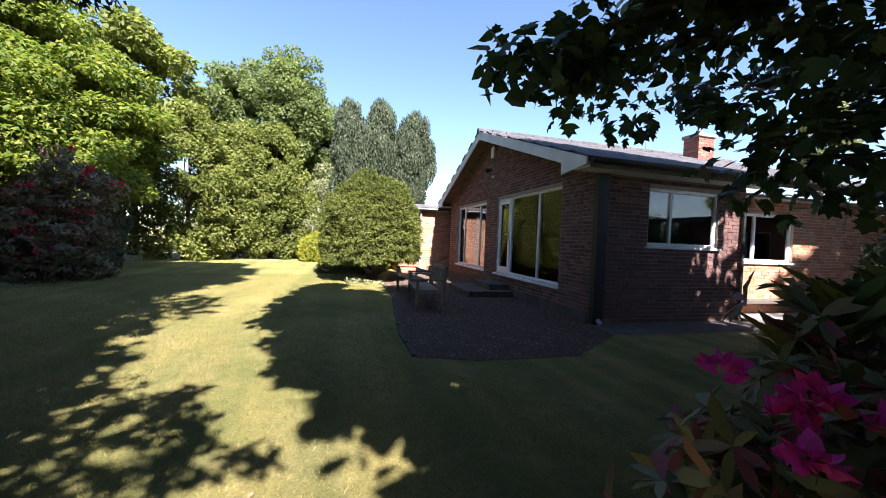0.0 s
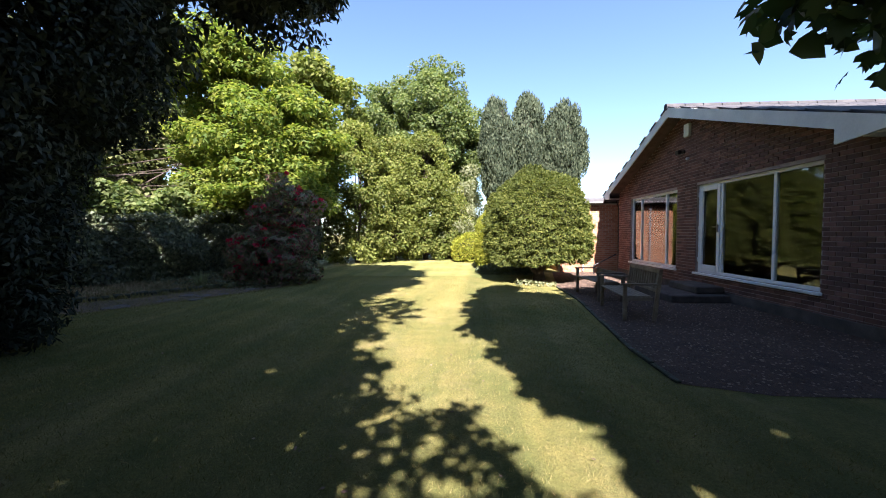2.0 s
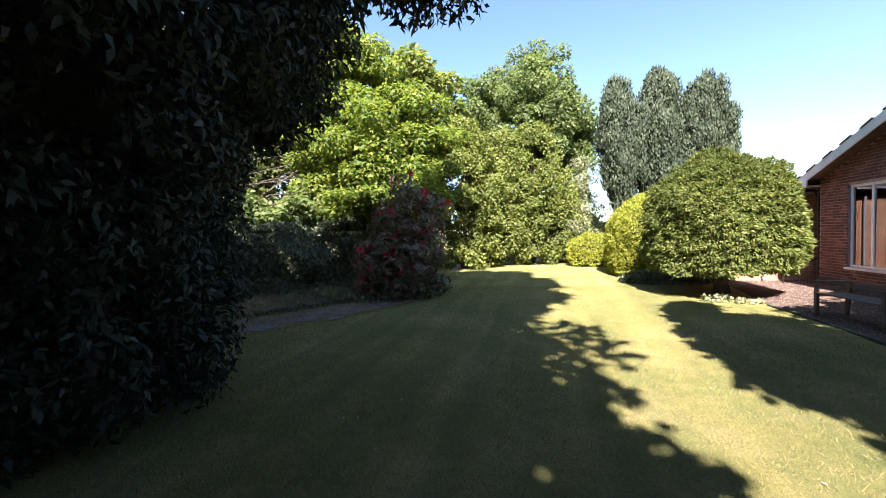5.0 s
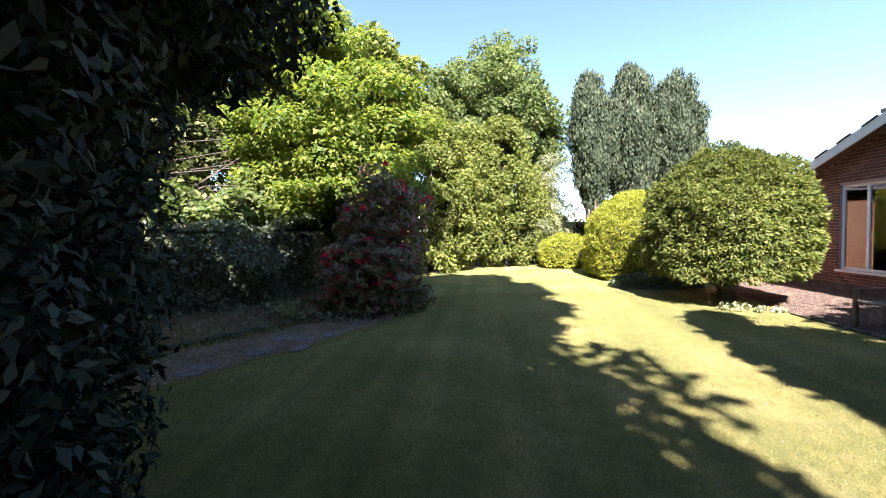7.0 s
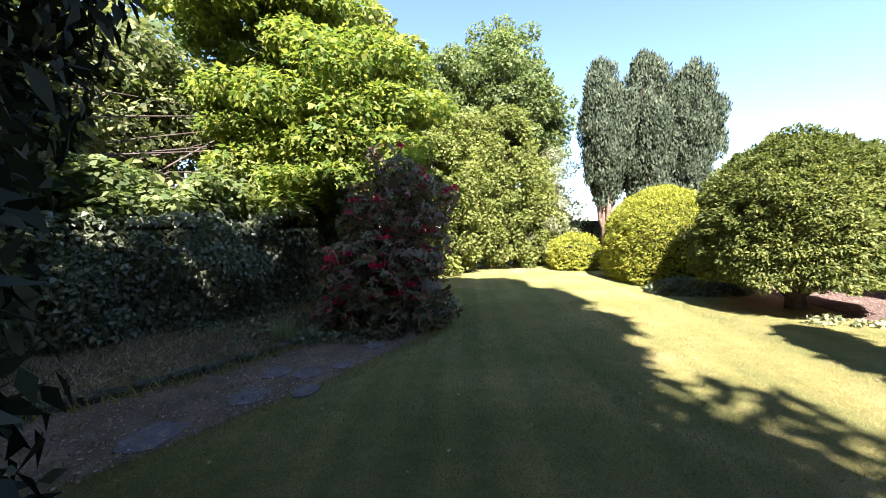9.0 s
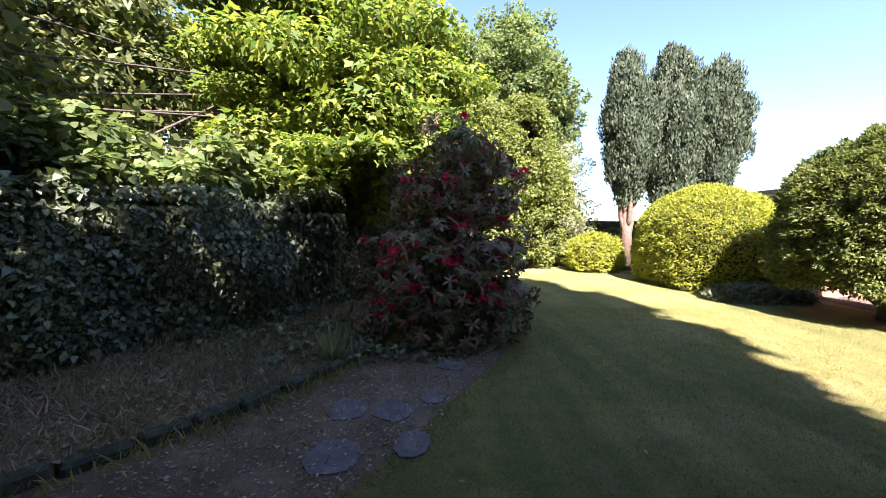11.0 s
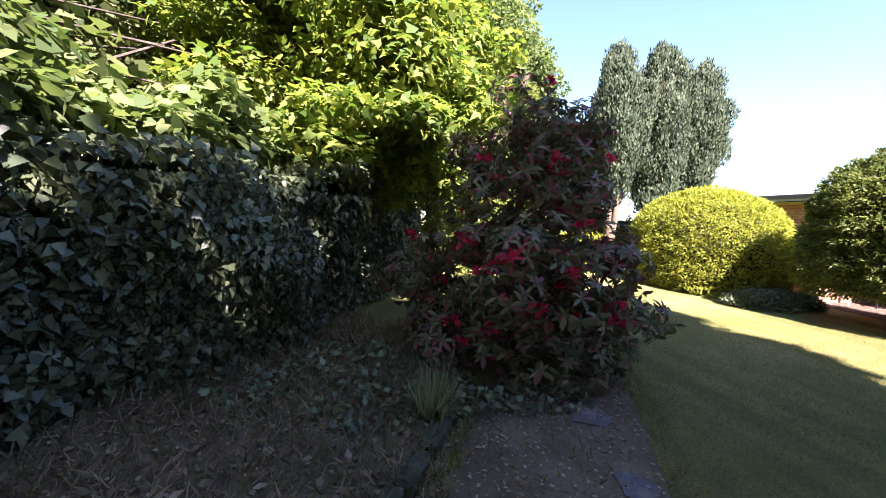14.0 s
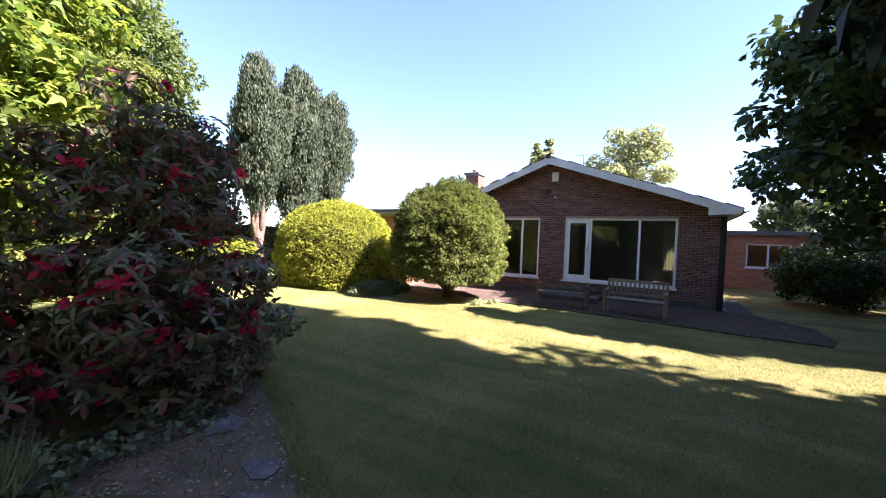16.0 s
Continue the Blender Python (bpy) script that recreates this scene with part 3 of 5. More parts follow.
gut = part("gutter", gutter_shape(-0.45, 9.2, -0.51, EAVE_Z - 0.05), M_BLACK, house, "black half-round gutter")
pipe = Shape().box((-0.02, -0.15, 0.0), (0.2, -0.012, EAVE_Z - 0.2), None, 0.012)
for z in (0.6, 1.5, 2.3):
    pipe.box((-0.028, -0.158, z), (0.208, -0.01, z + 0.05), None, 0.006)
part("downpipe", pipe, M_BLACK, gut, "black boxed downpipe at the corner")
shoe = Shape().tube([(0.08, -0.15, 0.09), (0.08, -0.24, 0.03)], 0.04, 8)
part("pipe_shoe", shoe, M_FASCIA, gut)
pipe = Shape().tube([(3.5, -0.5, EAVE_Z - 0.1), (3.5, -0.48, EAVE_Z - 0.2), (3.5, -0.12, EAVE_Z - 0.42), (3.5, -0.075, EAVE_Z - 0.55), (3.5, -0.075, 0.12), (3.5, -0.16, 0.04)], 0.037, 10)
part("downpipe", pipe, M_BLACK, gut, "black round downpipe")
part("gutter", gutter_shape(-0.45, 9.2, NORTH_Y + 0.07, EAVE_Z - 0.05), M_BLACK, house)
pipe = Shape().tube([(-0.05, NORTH_Y + 0.02, EAVE_Z - 0.12), (0.02, HOUSE_Y + 0.1, EAVE_Z - 0.45), (0.02, HOUSE_Y + 0.06, 0.1)], 0.035, 8)
part("downpipe", pipe, M_BLACK, house)


# windows: frames stand 30 mm back from the brick face
def window_x(name, y0, y1, z0, z1, mullions, x=0.05, parent=None, label="", door=None):
    """A window in a wall that faces -x. mullions: places of uprights."""
    f = 0.065
    w = Shape()
    w.box((x, y0, z0), (x + 0.07, y0 + f, z1), None, 0.006).box((x, y1 - f, z0), (x + 0.07, y1, z1), None, 0.006)
    w.box((x, y0 + f, z1 - f), (x + 0.07, y1 - f, z1), None, 0.006).box((x, y0 + f, z0), (x + 0.07, y1 - f, z0 + f), None, 0.006)
    for m in mullions:
        w.box((x + 0.002, m - 0.035, z0 + f), (x + 0.068, m + 0.035, z1 - f), None, 0.006)
    fr = part(name, w, M_WHITE, parent, label)
    part("window_sill", Shape().box((x - 0.11, y0 - 0.05, z0 - 0.055), (x + 0.03, y1 + 0.05, z0 - 0.002), None, 0.008), M_WHITE, fr, "white projecting sill")
    stops = [y0 + f, *mullions, y1 - f]
    for i, (a, b) in enumerate(zip(stops, stops[1:])):
        a2 = a + (0.035 if i else 0)
        b2 = b - (0.035 if i < len(stops) - 2 else 0)
        g = part("pane", Shape().box((x + 0.03, a2, z0 + f), (x + 0.036, b2, z1 - f)), M_GLASS, fr)
        g.visible_shadow = False
    return fr


w1 = window_x("window_frame", *W1, (2.05, 3.5), parent=house, label="white wide picture window with a glazed door")
d = Shape()
y0, y1, z0, z1 = 3.54, 4.26, SILL + 0.065, HEAD - 0.065
for a, b in (((y0, z0), (y0 + 0.1, z1)), ((y1 - 0.1, z0), (y1, z1)), ((y0 + 0.1, z1 - 0.1), (y1 - 0.1, z1)), ((y0 + 0.1, z0), (y1 - 0.1, z0 + 0.13))):
    d.box((0.035, a[0], a[1]), (0.075, b[0], b[1]), None, 0.006)
dr = part("door", d, M_WHITE, w1, "white glazed garden door, closed")
part("door_handle", Shape().box((0.0, 3.57, 1.5), (0.034, 3.6, 1.68), None, 0.006).tube([(0.0, 3.585, 1.62), (-0.03, 3.585, 1.62), (-0.03, 3.69, 1.62)], 0.009, 6), M_METAL, w1)
for z in (0.8, 1.55, 2.35):
    part("hinge", Shape().tube([(0.02, 4.275, z), (0.02, 4.275, z + 0.1)], 0.014, 8), M_WHITE, w1)
window_x("window_frame", *W2, (5.85, 7.38), parent=house, label="white three-pane window")


def window_y(name, x0, x1, z0, z1, mullions, y, parent, label=""):
    f = 0.06
    w = Shape()
    w.box((x0, y, z0), (x0 + f, y + 0.07, z1), None, 0.006).box((x1 - f, y, z0), (x1, y + 0.07, z1), None, 0.006)
    w.box((x0 + f, y, z1 - f), (x1 - f, y + 0.07, z1), None, 0.006).box((x0 + f, y, z0), (x1 - f, y + 0.07, z0 + f), None, 0.006)
    for m in mullions:
        w.box((m - 0.03, y + 0.002, z0 + f), (m + 0.03, y + 0.068, z1 - f), None, 0.006)
    fr = part(name, w, M_WHITE, parent, label)
    part("window_sill", Shape().box((x0 - 0.05, y - 0.11, z0 - 0.05), (x1 + 0.05, y + 0.03, z0 - 0.002), None, 0.008), M_WHITE, fr)
    stops = [x0 + f, *mullions, x1 - f]
    for i, (a, b) in enumerate(zip(stops, stops[1:])):
        g = part("pane", Shape().box((a + (0.03 if i else 0), y + 0.03, z0 + f), (b - (0.03 if i < len(stops) - 2 else 0), y + 0.036, z1 - f)), M_GLASS, fr)
        g.visible_shadow = False
    return fr


window_y("window_frame", *W3, (1.78,), 0.05, house, "white two-pane side window")
window_y("window_frame", 4.1, 5.9, 1.2, 2.3, (4.75,), 0.6, house, "white window")

# things on the gable
box = thing("alarm_box", -0.05, 4.7, 3.95, "white alarm box under the gable apex", "alarm box")
part("body", Shape().box((-0.09, 4.6, 3.9), (-0.008, 4.82, 4.22), None, 0.012), M_WHITE, box)
lamp = thing("wall_light", -0.05, 4.75, 3.45, "small dark security floodlight on the brick gable", "wall light")
part("bracket", Shape().box((-0.05, 4.86, 3.52), (-0.008, 4.96, 3.6), None, 0.006).tube([(-0.05, 4.91, 3.56), (-0.13, 4.91, 3.54)], 0.012, 6), M_BLACK, lamp)
part("head", Shape().box((-0.2, 4.84, 3.5), (-0.1, 4.98, 3.6), None, 0.012), M_BLACK, lamp)
part("sensor", Shape().box((-0.07, 4.66, 3.32), (-0.008, 4.74, 3.38), None, 0.008), M_WHITE, lamp)
cur = thing("curtain", 0.3, 1.3, 0.4, "ochre curtain hanging inside the window", "curtain")
c = Shape()
pts = [(0.26 + 0.035 * math.sin(i * 1.9), 1.08 + 0.022 * i) for i in range(15)]
for (x0, y0), (x1, y1) in zip(pts, pts[1:]):
    c.plate([(x0, y0, 0.4), (x1, y1, 0.4), (x1, y1, 2.5), (x0, y0, 2.5)], 0.006)
part("cloth", c, M_CURTAIN, cur)


M_BRICK_CH = brick_mat("chimney_brick", [(0.2, 0.075, 0.05), (0.28, 0.11, 0.075), (0.23, 0.085, 0.06), (0.33, 0.15, 0.1)], (0.2, 0.13, 0.1))


def chimney(name, x0, y0, x1, y1, top, base, label):
    ch = thing(name, (x0 + x1) / 2, (y0 + y1) / 2, base, label, "chimney")
    lx, ly, h = x1 - x0, y1 - y0, top - base
    part("stack", Shape().box((x0 + 0.012, y0 + 0.012, base), (x1 - 0.012, y1 - 0.012, top)), M_MORTAR, ch)
    for o, w, n, l in (((x0, y0, base), (1, 0, 0), (0, -1, 0), lx), ((x0, y1, base), (0, -1, 0), (-1, 0, 0), ly)):
        s = Shape()
        rot = Matrix((Vector(w), Vector(n), Vector((0, 0, 1)))).transposed().to_4x4()
        for u0, u1, z0, z1 in courses(l, h - 0.1, []):
            s.box((u0, -0.02, z0), (u1, 0.0, z1), Matrix.Translation(o) @ rot)
        part("brickwork", s, M_BRICK_CH, ch, kind="stuff")
    part("cap", Shape().box((x0 - 0.05, y0 - 0.05, top - 0.12), (x1 + 0.05, y1 + 0.05, top), None, 0.015), M_CONCRETE, ch)
    part("pot", Shape().tube([((x0 + x1) / 2, (y0 + y1) / 2, top), ((x0 + x1) / 2, (y0 + y1) / 2, top + 0.16)], [0.12, 0.1], 10), M_BRICK_CH, ch)


chimney("chimney", 6.5, 3.7, 7.15, 4.25, 5.15, 3.9, "red brick chimney stack on the tiled roof")
chimney("chimney", 2.2, 8.75, 2.85, 9.4, 4.85, 2.5, "brick chimney stack behind the roof slope")
aer = thing("aerial", 6.0, 4.75, RIDGE_Z, "thin metal television aerial on the roof ridge", "aerial")
part("mast", Shape().tube([(5.6, 4.9, RIDGE_Z), (5.6, 4.9, 6.1)], 0.016, 6), M_METAL, aer)
a = Shape().tube([(5.6, 4.2, 6.0), (5.6, 5.3, 6.0)], 0.01, 5)
for i in range(6):
    a.tube([(5.4, 4.25 + i * 0.2, 6.0), (5.8, 4.25 + i * 0.2, 6.0)], 0.006, 5)
part("array", a, M_METAL, aer)

# door steps
for name, a, b in (("door_step", (-1.25, 3.0, 0.0), (-0.04, 4.75, 0.16)), ("door_step", (-0.62, 3.2, 0.164), (-0.04, 4.35, 0.32))):
    st = part(name, Shape().box(a, b, None, 0.02), M_PATH)
    tagged(st, "worn grey concrete step below the garden door", "step", "door steps")

# ---------------------------------------------------------------- flat-roofed garage
garage = thing("garage", 2, 12.5, 0, "flat-roofed red brick outbuilding beside the bungalow", "outbuilding")
place_wall("wall_south", (-2.0, 9.55, 0), (1, 0, 0), (0, -1, 0), 5.0, 2.62, [], M_BRICK_RED, M_MORTAR_LIGHT, garage, None, lambda u, z: u < 1.9 and z > 0.9)
place_wall("wall_west", (-2.0, 9.79, 0), (0, 1, 0), (-1, 0, 0), 3.6, 2.62, [], M_BRICK_RED, M_MORTAR_LIGHT, garage)
g = Shape().box((-1.76, 13.15, 0), (3.0, 13.39, 2.62)).box((2.76, 9.79, 0), (3.0, 13.15, 2.62))
part("wall_back", g, M_BRICK_RED, garage)
part("roof", Shape().box((-2.3, 9.25, 2.68), (3.2, 13.6, 2.8), None, 0.01), M_FELT, garage)
part("fascia", Shape().box((-2.28, 9.27, 2.62), (-0.5, 9.31, 2.79)).box((-2.28, 9.31, 2.62), (-2.24, 13.5, 2.79)), M_FASCIA, garage, "pale grey fascia board")
part("downpipe", Shape().tube([(-1.15, 9.48, 2.62), (-1.15, 9.48, 0.05)], 0.035, 8), M_FASCIA, garage, "grey downpipe")
rail = thing("handrail", -0.5, 9.6, 0, "dark metal handrail on a post by the house corner", "handrail")
part("post", Shape().tube([(-0.95, 8.9, 0), (-0.95, 8.9, 0.32)], 0.02, 8), M_BLACK, rail)
part("bar", Shape().tube([(-0.95, 8.9, 0.3), (-0.15, 8.9, 0.72)], 0.022, 8), M_BLACK, rail)

# ---------------------------------------------------------------- east wing
wing = thing("wing", 10.5, -2.5, 0, "flat-roofed brick wing with a white window", "outbuilding")
place_wall("wall_west", (9.0, 0.55, 0), (0, -1, 0), (-1, 0, 0), 7.0, 2.5, [(2.4, 4.0, 1.0, 2.1)], M_BRICK_RED, M_MORTAR, wing)
part("roof", Shape().box((8.7, -6.6, 2.5), (13.0, 0.5, 2.68), None, 0.01), M_FELT, wing)
part("wall_back", Shape().box((9.24, -6.45, 0), (12.8, -6.2, 2.5)).box((12.6, -6.2, 0), (12.8, 0.55, 2.5)).box((9.24, -6.2, 0.0), (12.6, 0.5, 0.1)), M_BRICK_RED, wing)
window_x("window_frame", -3.45, -1.85, 1.0, 2.1, (-2.65,), 9.05, wing, "white window")
part("paving", Shape().box((3.75, -0.35, 0.0), (8.98, 0.54, 0.03), None, 0.006), M_CONCRETE)
tagged(bpy.data.objects["paving"], "pale concrete paving beside the house wall", "paving", kind="structure")

# ---------------------------------------------------------------- gravel bed and paving by the gable
def patch(name, pts, z, material, label, category):
    s = Shape()
    s.v = [(x, y, z) for x, y in pts]
    s.f = [tuple(range(len(pts)))]
    return tagged(part(name, s, material), label, category, kind="structure")


BED = [(-3.5, -1.5), (-3.5, -0.4), (-3.3, 1.5), (-3.1, 3.3), (-3.1, 5.3), (-2.7, 7.4), (-2.3, 9.55), (-0.01, 9.55), (-0.04, 0.0), (-0.15, -0.85), (-1.4, -1.75), (-2.8, -1.75)]
patch("gravel_ground", BED, 0.006, M_GRAVEL_BED, "brown gravel bed along the house wall", "gravel")
patch("side_path", [(-0.15, -0.85), (-0.04, 0.0), (3.6, 0.0), (3.7, -0.9)], 0.008, M_PATH, "dark concrete path along the side wall", "path")


def inside(px, py, poly):
    hit = np.zeros(len(px), bool)
    j = len(poly) - 1
    for i in range(len(poly)):
        (xi, yi), (xj, yj) = poly[i], poly[j]
        hit ^= ((yi > py) != (yj > py)) & (px < (xj - xi) * (py - yi) / (yj - yi + 1e-12) + xi)
        j = i
    return hit


def stones(count, poly, lo, hi, base):
    xs, ys = [q[0] for q in poly], [q[1] for q in poly]
    px, py = RNG.uniform(min(xs), max(xs), count), RNG.uniform(min(ys), max(ys), count)
    k = inside(px, py, poly)
    px, py = px[k], py[k]
    n = len(px)
    r = RNG.uniform(lo, hi, n)
    a = RNG.uniform(0, 6.28, n)
    octa = np.array([(1, 0, 0), (0, 1, 0), (-1, 0, 0), (0, -1, 0), (0, 0, 1)])
    v = octa[None] * RNG.uniform(0.6, 1.25, (n, 5, 1)) * r[:, None, None]
    v[:, :, 2] *= 0.6
    c, s = np.cos(a)[:, None], np.sin(a)[:, None]
    v = np.stack([v[..., 0] * c - v[..., 1] * s + px[:, None], v[..., 0] * s + v[..., 1] * c + py[:, None], v[..., 2] + base], -1)
    s_ = Shape()
    s_.v = v.reshape(-1, 3).tolist()
    s_.f = [(5 * i + p, 5 * i + q, 5 * i + 4) for i in range(n) for p, q in ((0, 1), (1, 2), (2, 3), (3, 0))]
    return s_


tagged(part("gravel", stones(16000, BED, 0.01, 0.022, 0.006), M_GRAVEL), "loose brown and grey gravel stones", "gravel", kind="stuff")
edge = thing("gravel_edging", -3.1, 2, 0, "narrow row of grey edging stones between lawn and gravel", "edging", kind="structure")
for (x0, y0), (x1, y1) in zip(BED[:5], BED[1:5]):
    n = max(1, int(math.hypot(x1 - x0, y1 - y0) / 0.45))
    for i in range(n):
        a, b = (i + 0.02) / n, (i + 0.98) / n
        ang = math.degrees(math.atan2(y1 - y0, x1 - x0))
        l = math.hypot(x1 - x0, y1 - y0) * (b - a)
        m = pose(x0 + (x1 - x0) * a, y0 + (y1 - y0) * a, 0, 0, 0, ang)
        part("edging_stone", Shape().box((0, -0.03, 0), (l, 0.03, 0.03 + 0.008 * (i % 3)), m, 0.006), M_KERB, edge)


# ---------------------------------------------------------------- benches
def bench(name, wood, label, length=1.35, boards=False):
    """A slatted garden bench with its back to -x."""
    b = thing(name, 0, 0, 0, label, "bench", "benches")
    h, d = 0.42, 0.5
    for y in (-length / 2, length / 2):
        part("front_leg", Shape().box((d - 0.06, y - 0.03, 0), (d, y + 0.03, 0.62), None, 0.006), wood, b)
        part("back_leg", Shape().box((-0.03, y - 0.03, 0), (0.03, y + 0.03, 0.62 if boards else 0.88), pose(0, 0, 0, 0, -6, 0), 0.006), wood, b)
        part("armrest", Shape().box((-0.04, y - 0.035, 0.6), (d + 0.03, y + 0.035, 0.63), None, 0.008), wood, b)
        part("side_rail", Shape().box((0.03, y - 0.02, 0.34), (d - 0.06, y + 0.02, 0.4)), wood, b)
    for i in range(6):
        x = 0.05 + i * 0.078
        part("seat_slat", Shape().box((x, -length / 2, h - 0.02), (x + 0.06, length / 2, h), None, 0.005), wood, b)
    m = pose(0, 0, 0, 0, -6, 0)
    if not boards:
        part("top_rail", Shape().box((-0.025, -length / 2 + 0.03, 0.8), (0.02, length / 2 - 0.03, 0.88), m, 0.008), wood, b)
    part("lower_rail", Shape().box((-0.02, -length / 2 + 0.03, 0.48), (0.02, length / 2 - 0.03, 0.53), m, 0.006), wood, b)
    n = 0 if boards else 12
    if boards:
        for z in (0.54,):
            part("back_board", Shape().box((-0.015, -length / 2 + 0.03, z), (0.012, length / 2 - 0.03, z + 0.07), m, 0.005), wood, b)
    for i in range(n):
        y = -length / 2 + 0.09 + i * (length - 0.18) / (n - 1)
        part("back_slat", Shape().box((-0.012, y - 0.022, 0.53), (0.01, y + 0.022, 0.8), m), wood, b)
    return b


b1 = bench("garden_bench", M_WOOD, "weathered slatted wooden garden bench on the gravel")
b1.matrix_basis = pose(-2.4, 1.9, 0.01, 0, 0, 176)
b2 = bench("garden_bench", M_WOOD_DARK, "dark low wooden bench with boards across its back", 1.3, True)
b2.matrix_basis = pose(-2.3, 3.75, 0.01, 0, 0, 184)

# ---------------------------------------------------------------- clipped yew dome on a trunk
TC = (-3.37, 6.95, 1.52)


def dome_points(center, radii, count, rough=0.05, shell=0.12, low=-0.72, square=2.3):
    d = sphere_dirs(int(count * 1.5))
    d = d[d[:, 2] > low][:count]
    k = (np.abs(d) ** square).sum(1) ** (-1 / square)
    n = np.array([noise.noise(Vector(q) * 2.2) * rough + noise.noise(Vector(q) * 9) * rough * 0.6 + noise.noise(Vector((q[0] * 5 + 7, q[1] * 5, q[2] * 15))) * rough * 0.75 for q in d])
    p = np.asarray(center) + d * (k * (1 + n) * (1 - shell * RNG.random(len(d)) ** 2))[:, None] * np.asarray(radii)
    return p, unit(d / np.asarray(radii))


def clipped(name, parent, center, radii, count, size, material, outline=SPRAY, low=-0.72, square=2.3, rough=0.05, droop=-0.1, shell=0.12):
    p, out = dome_points(center, radii, count, rough, shell, low, square)
    keep = p[:, 2] > 0.02
    p, out = p[keep], out[keep]
    along = unit(out + 0.75 * RNG.normal(size=out.shape) + np.array([0, 0, droop]))
    face = unit(out * 0.5 + np.array([0, 0, 0.8]) + 0.6 * RNG.normal(size=out.shape))
    return part(name, leaf_mesh(name, p, along, face, size * RNG.uniform(0.6, 1.3, len(p)), outline, material), None, parent)


yew = thing("topiary_tree", TC[0], TC[1], 0, "clipped dome-shaped green yew on a short trunk", "topiary")
part("core", blob_shape(TC, (1.36, 1.4, 1.66), seed=3, flat=0.62), M_INNER_SHADE, yew)
clipped("foliage", yew, TC, (1.56, 1.6, 1.88), 84000, 0.085, M_YEW, low=-0.48, rough=0.11, shell=0.18)
tr = Shape().tube([(TC[0] + 0.1, TC[1], 0), (TC[0] + 0.05, TC[1], 0.35), (TC[0] - 0.1, TC[1] + 0.1, 0.8)], [0.2, 0.15, 0.14], 9)
for a, h in ((0.4, 0.75), (2.2, 0.8), (3.9, 0.7), (5.3, 0.75)):
    tr.tube([(TC[0] + 0.05, TC[1], 0.2), (TC[0] + 0.6 * math.cos(a), TC[1] + 0.6 * math.sin(a), h)], [0.09, 0.05], 7)
part("trunk", tr, M_BARK, yew)

# ---------------------------------------------------------------- golden hedges
gold = thing("golden_shrub", -3.65, 11.5, 0, "rounded golden-yellow clipped conifer shrub at the lawn edge", "shrub")
part("core", blob_shape((-3.65, 11.5, 0.95), (1.33, 2.05, 1.7), seed=5, flat=0.03), M_INNER_SHADE, gold)
clipped("foliage", gold, (-3.65, 11.5, 0.98), (1.55, 2.3, 1.92), 60000, 0.085, M_GOLD, low=-0.55, droop=0.2)
gold2 = thing("golden_shrub", -5.3, 15.2, 0, "small bright yellow shrub beside the cypress trunks", "shrub")
part("core", blob_shape((-5.3, 15.2, 0.55), (0.85, 0.85, 0.7), seed=6, flat=0.03), M_INNER_SHADE, gold2)
clipped("foliage", gold2, (-5.3, 15.2, 0.58), (1.0, 1.0, 0.88), 9000, 0.12, M_GOLD, low=-0.6, droop=0.2, rough=0.12)
low_sh = thing("ground_cover", -4.0, 9.0, 0, "low dark green ground cover at the foot of the hedge", "shrub")
clipped("foliage", low_sh, (-4.0, 9.0, 0.05), (1.2, 0.6, 0.3), 5000, 0.1, M_IVY, low=-0.1)
weed = thing("weed_clump", -3.8, 5.6, 0, "small pale-leaved weed clump at the gravel corner", "weed")
leafy("leaves", weed, [(-3.9, 5.65, 0.06, 0.32, 0.14, 0.1), (-3.35, 5.45, 0.05, 0.3, 0.12, 0.08)], 170, 0.075, HEART, M_PALE, floor=0.01)

# ---------------------------------------------------------------- red rhododendron
RH = (-11.5, 6.15)
rh_cl = np.vstack([crown_clumps((RH[0], RH[1], 0.9), (1.32, 1.3, 0.95), 66, 0.36, 11, low=-0.98),
                   crown_clumps((RH[0] + 0.1, RH[1] + 0.2, 2.2), (0.95, 0.95, 1.0), 44, 0.32, 12, low=-0.5),
                   [(RH[0] + 1.1 * math.cos(k * 0.45), RH[1] + 1.05 * math.sin(k * 0.45), 0.28, 0.34, 0.34, 0.3) for k in range(14)]])
rhodo = thing("rhododendron", RH[0], RH[1], 0, "large dark rhododendron with crimson flower heads", "shrub")
part("stem", limb_shape((RH[0], RH[1], 0), (RH[0] + 0.1, RH[1] + 0.2, 2.6), rh_cl, 0.08, 4, 26, 0.05), M_BARK, rhodo)
p, out = cloud(rh_cl, 3900, 0.7)
tips, lv, la, lf = p, [], [], []
for k in range(7):                      # leaves in whorls round each shoot
    a = 2 * math.pi * k / 7 + RNG.uniform(0, 1, len(p))
    side = unit(np.cross(out, np.array([0.13, 0.31, 0.94])))
    side2 = np.cross(out, side)
    w = unit(np.cos(a)[:, None] * side + np.sin(a)[:, None] * side2 + out * 0.25 + np.array([0, 0, -0.25]))
    lv.append(p)
    la.append(w)
    lf.append(unit(out + np.array([0, 0, 0.5]) + 0.25 * RNG.normal(size=p.shape)))
lv, la, lf = np.vstack(lv), np.vstack(la), np.vstack(lf)
part("foliage", leaf_mesh("foliage", lv, la, lf, RNG.uniform(0.075, 0.15, len(lv)), LONG, M_RHODO), None, rhodo)


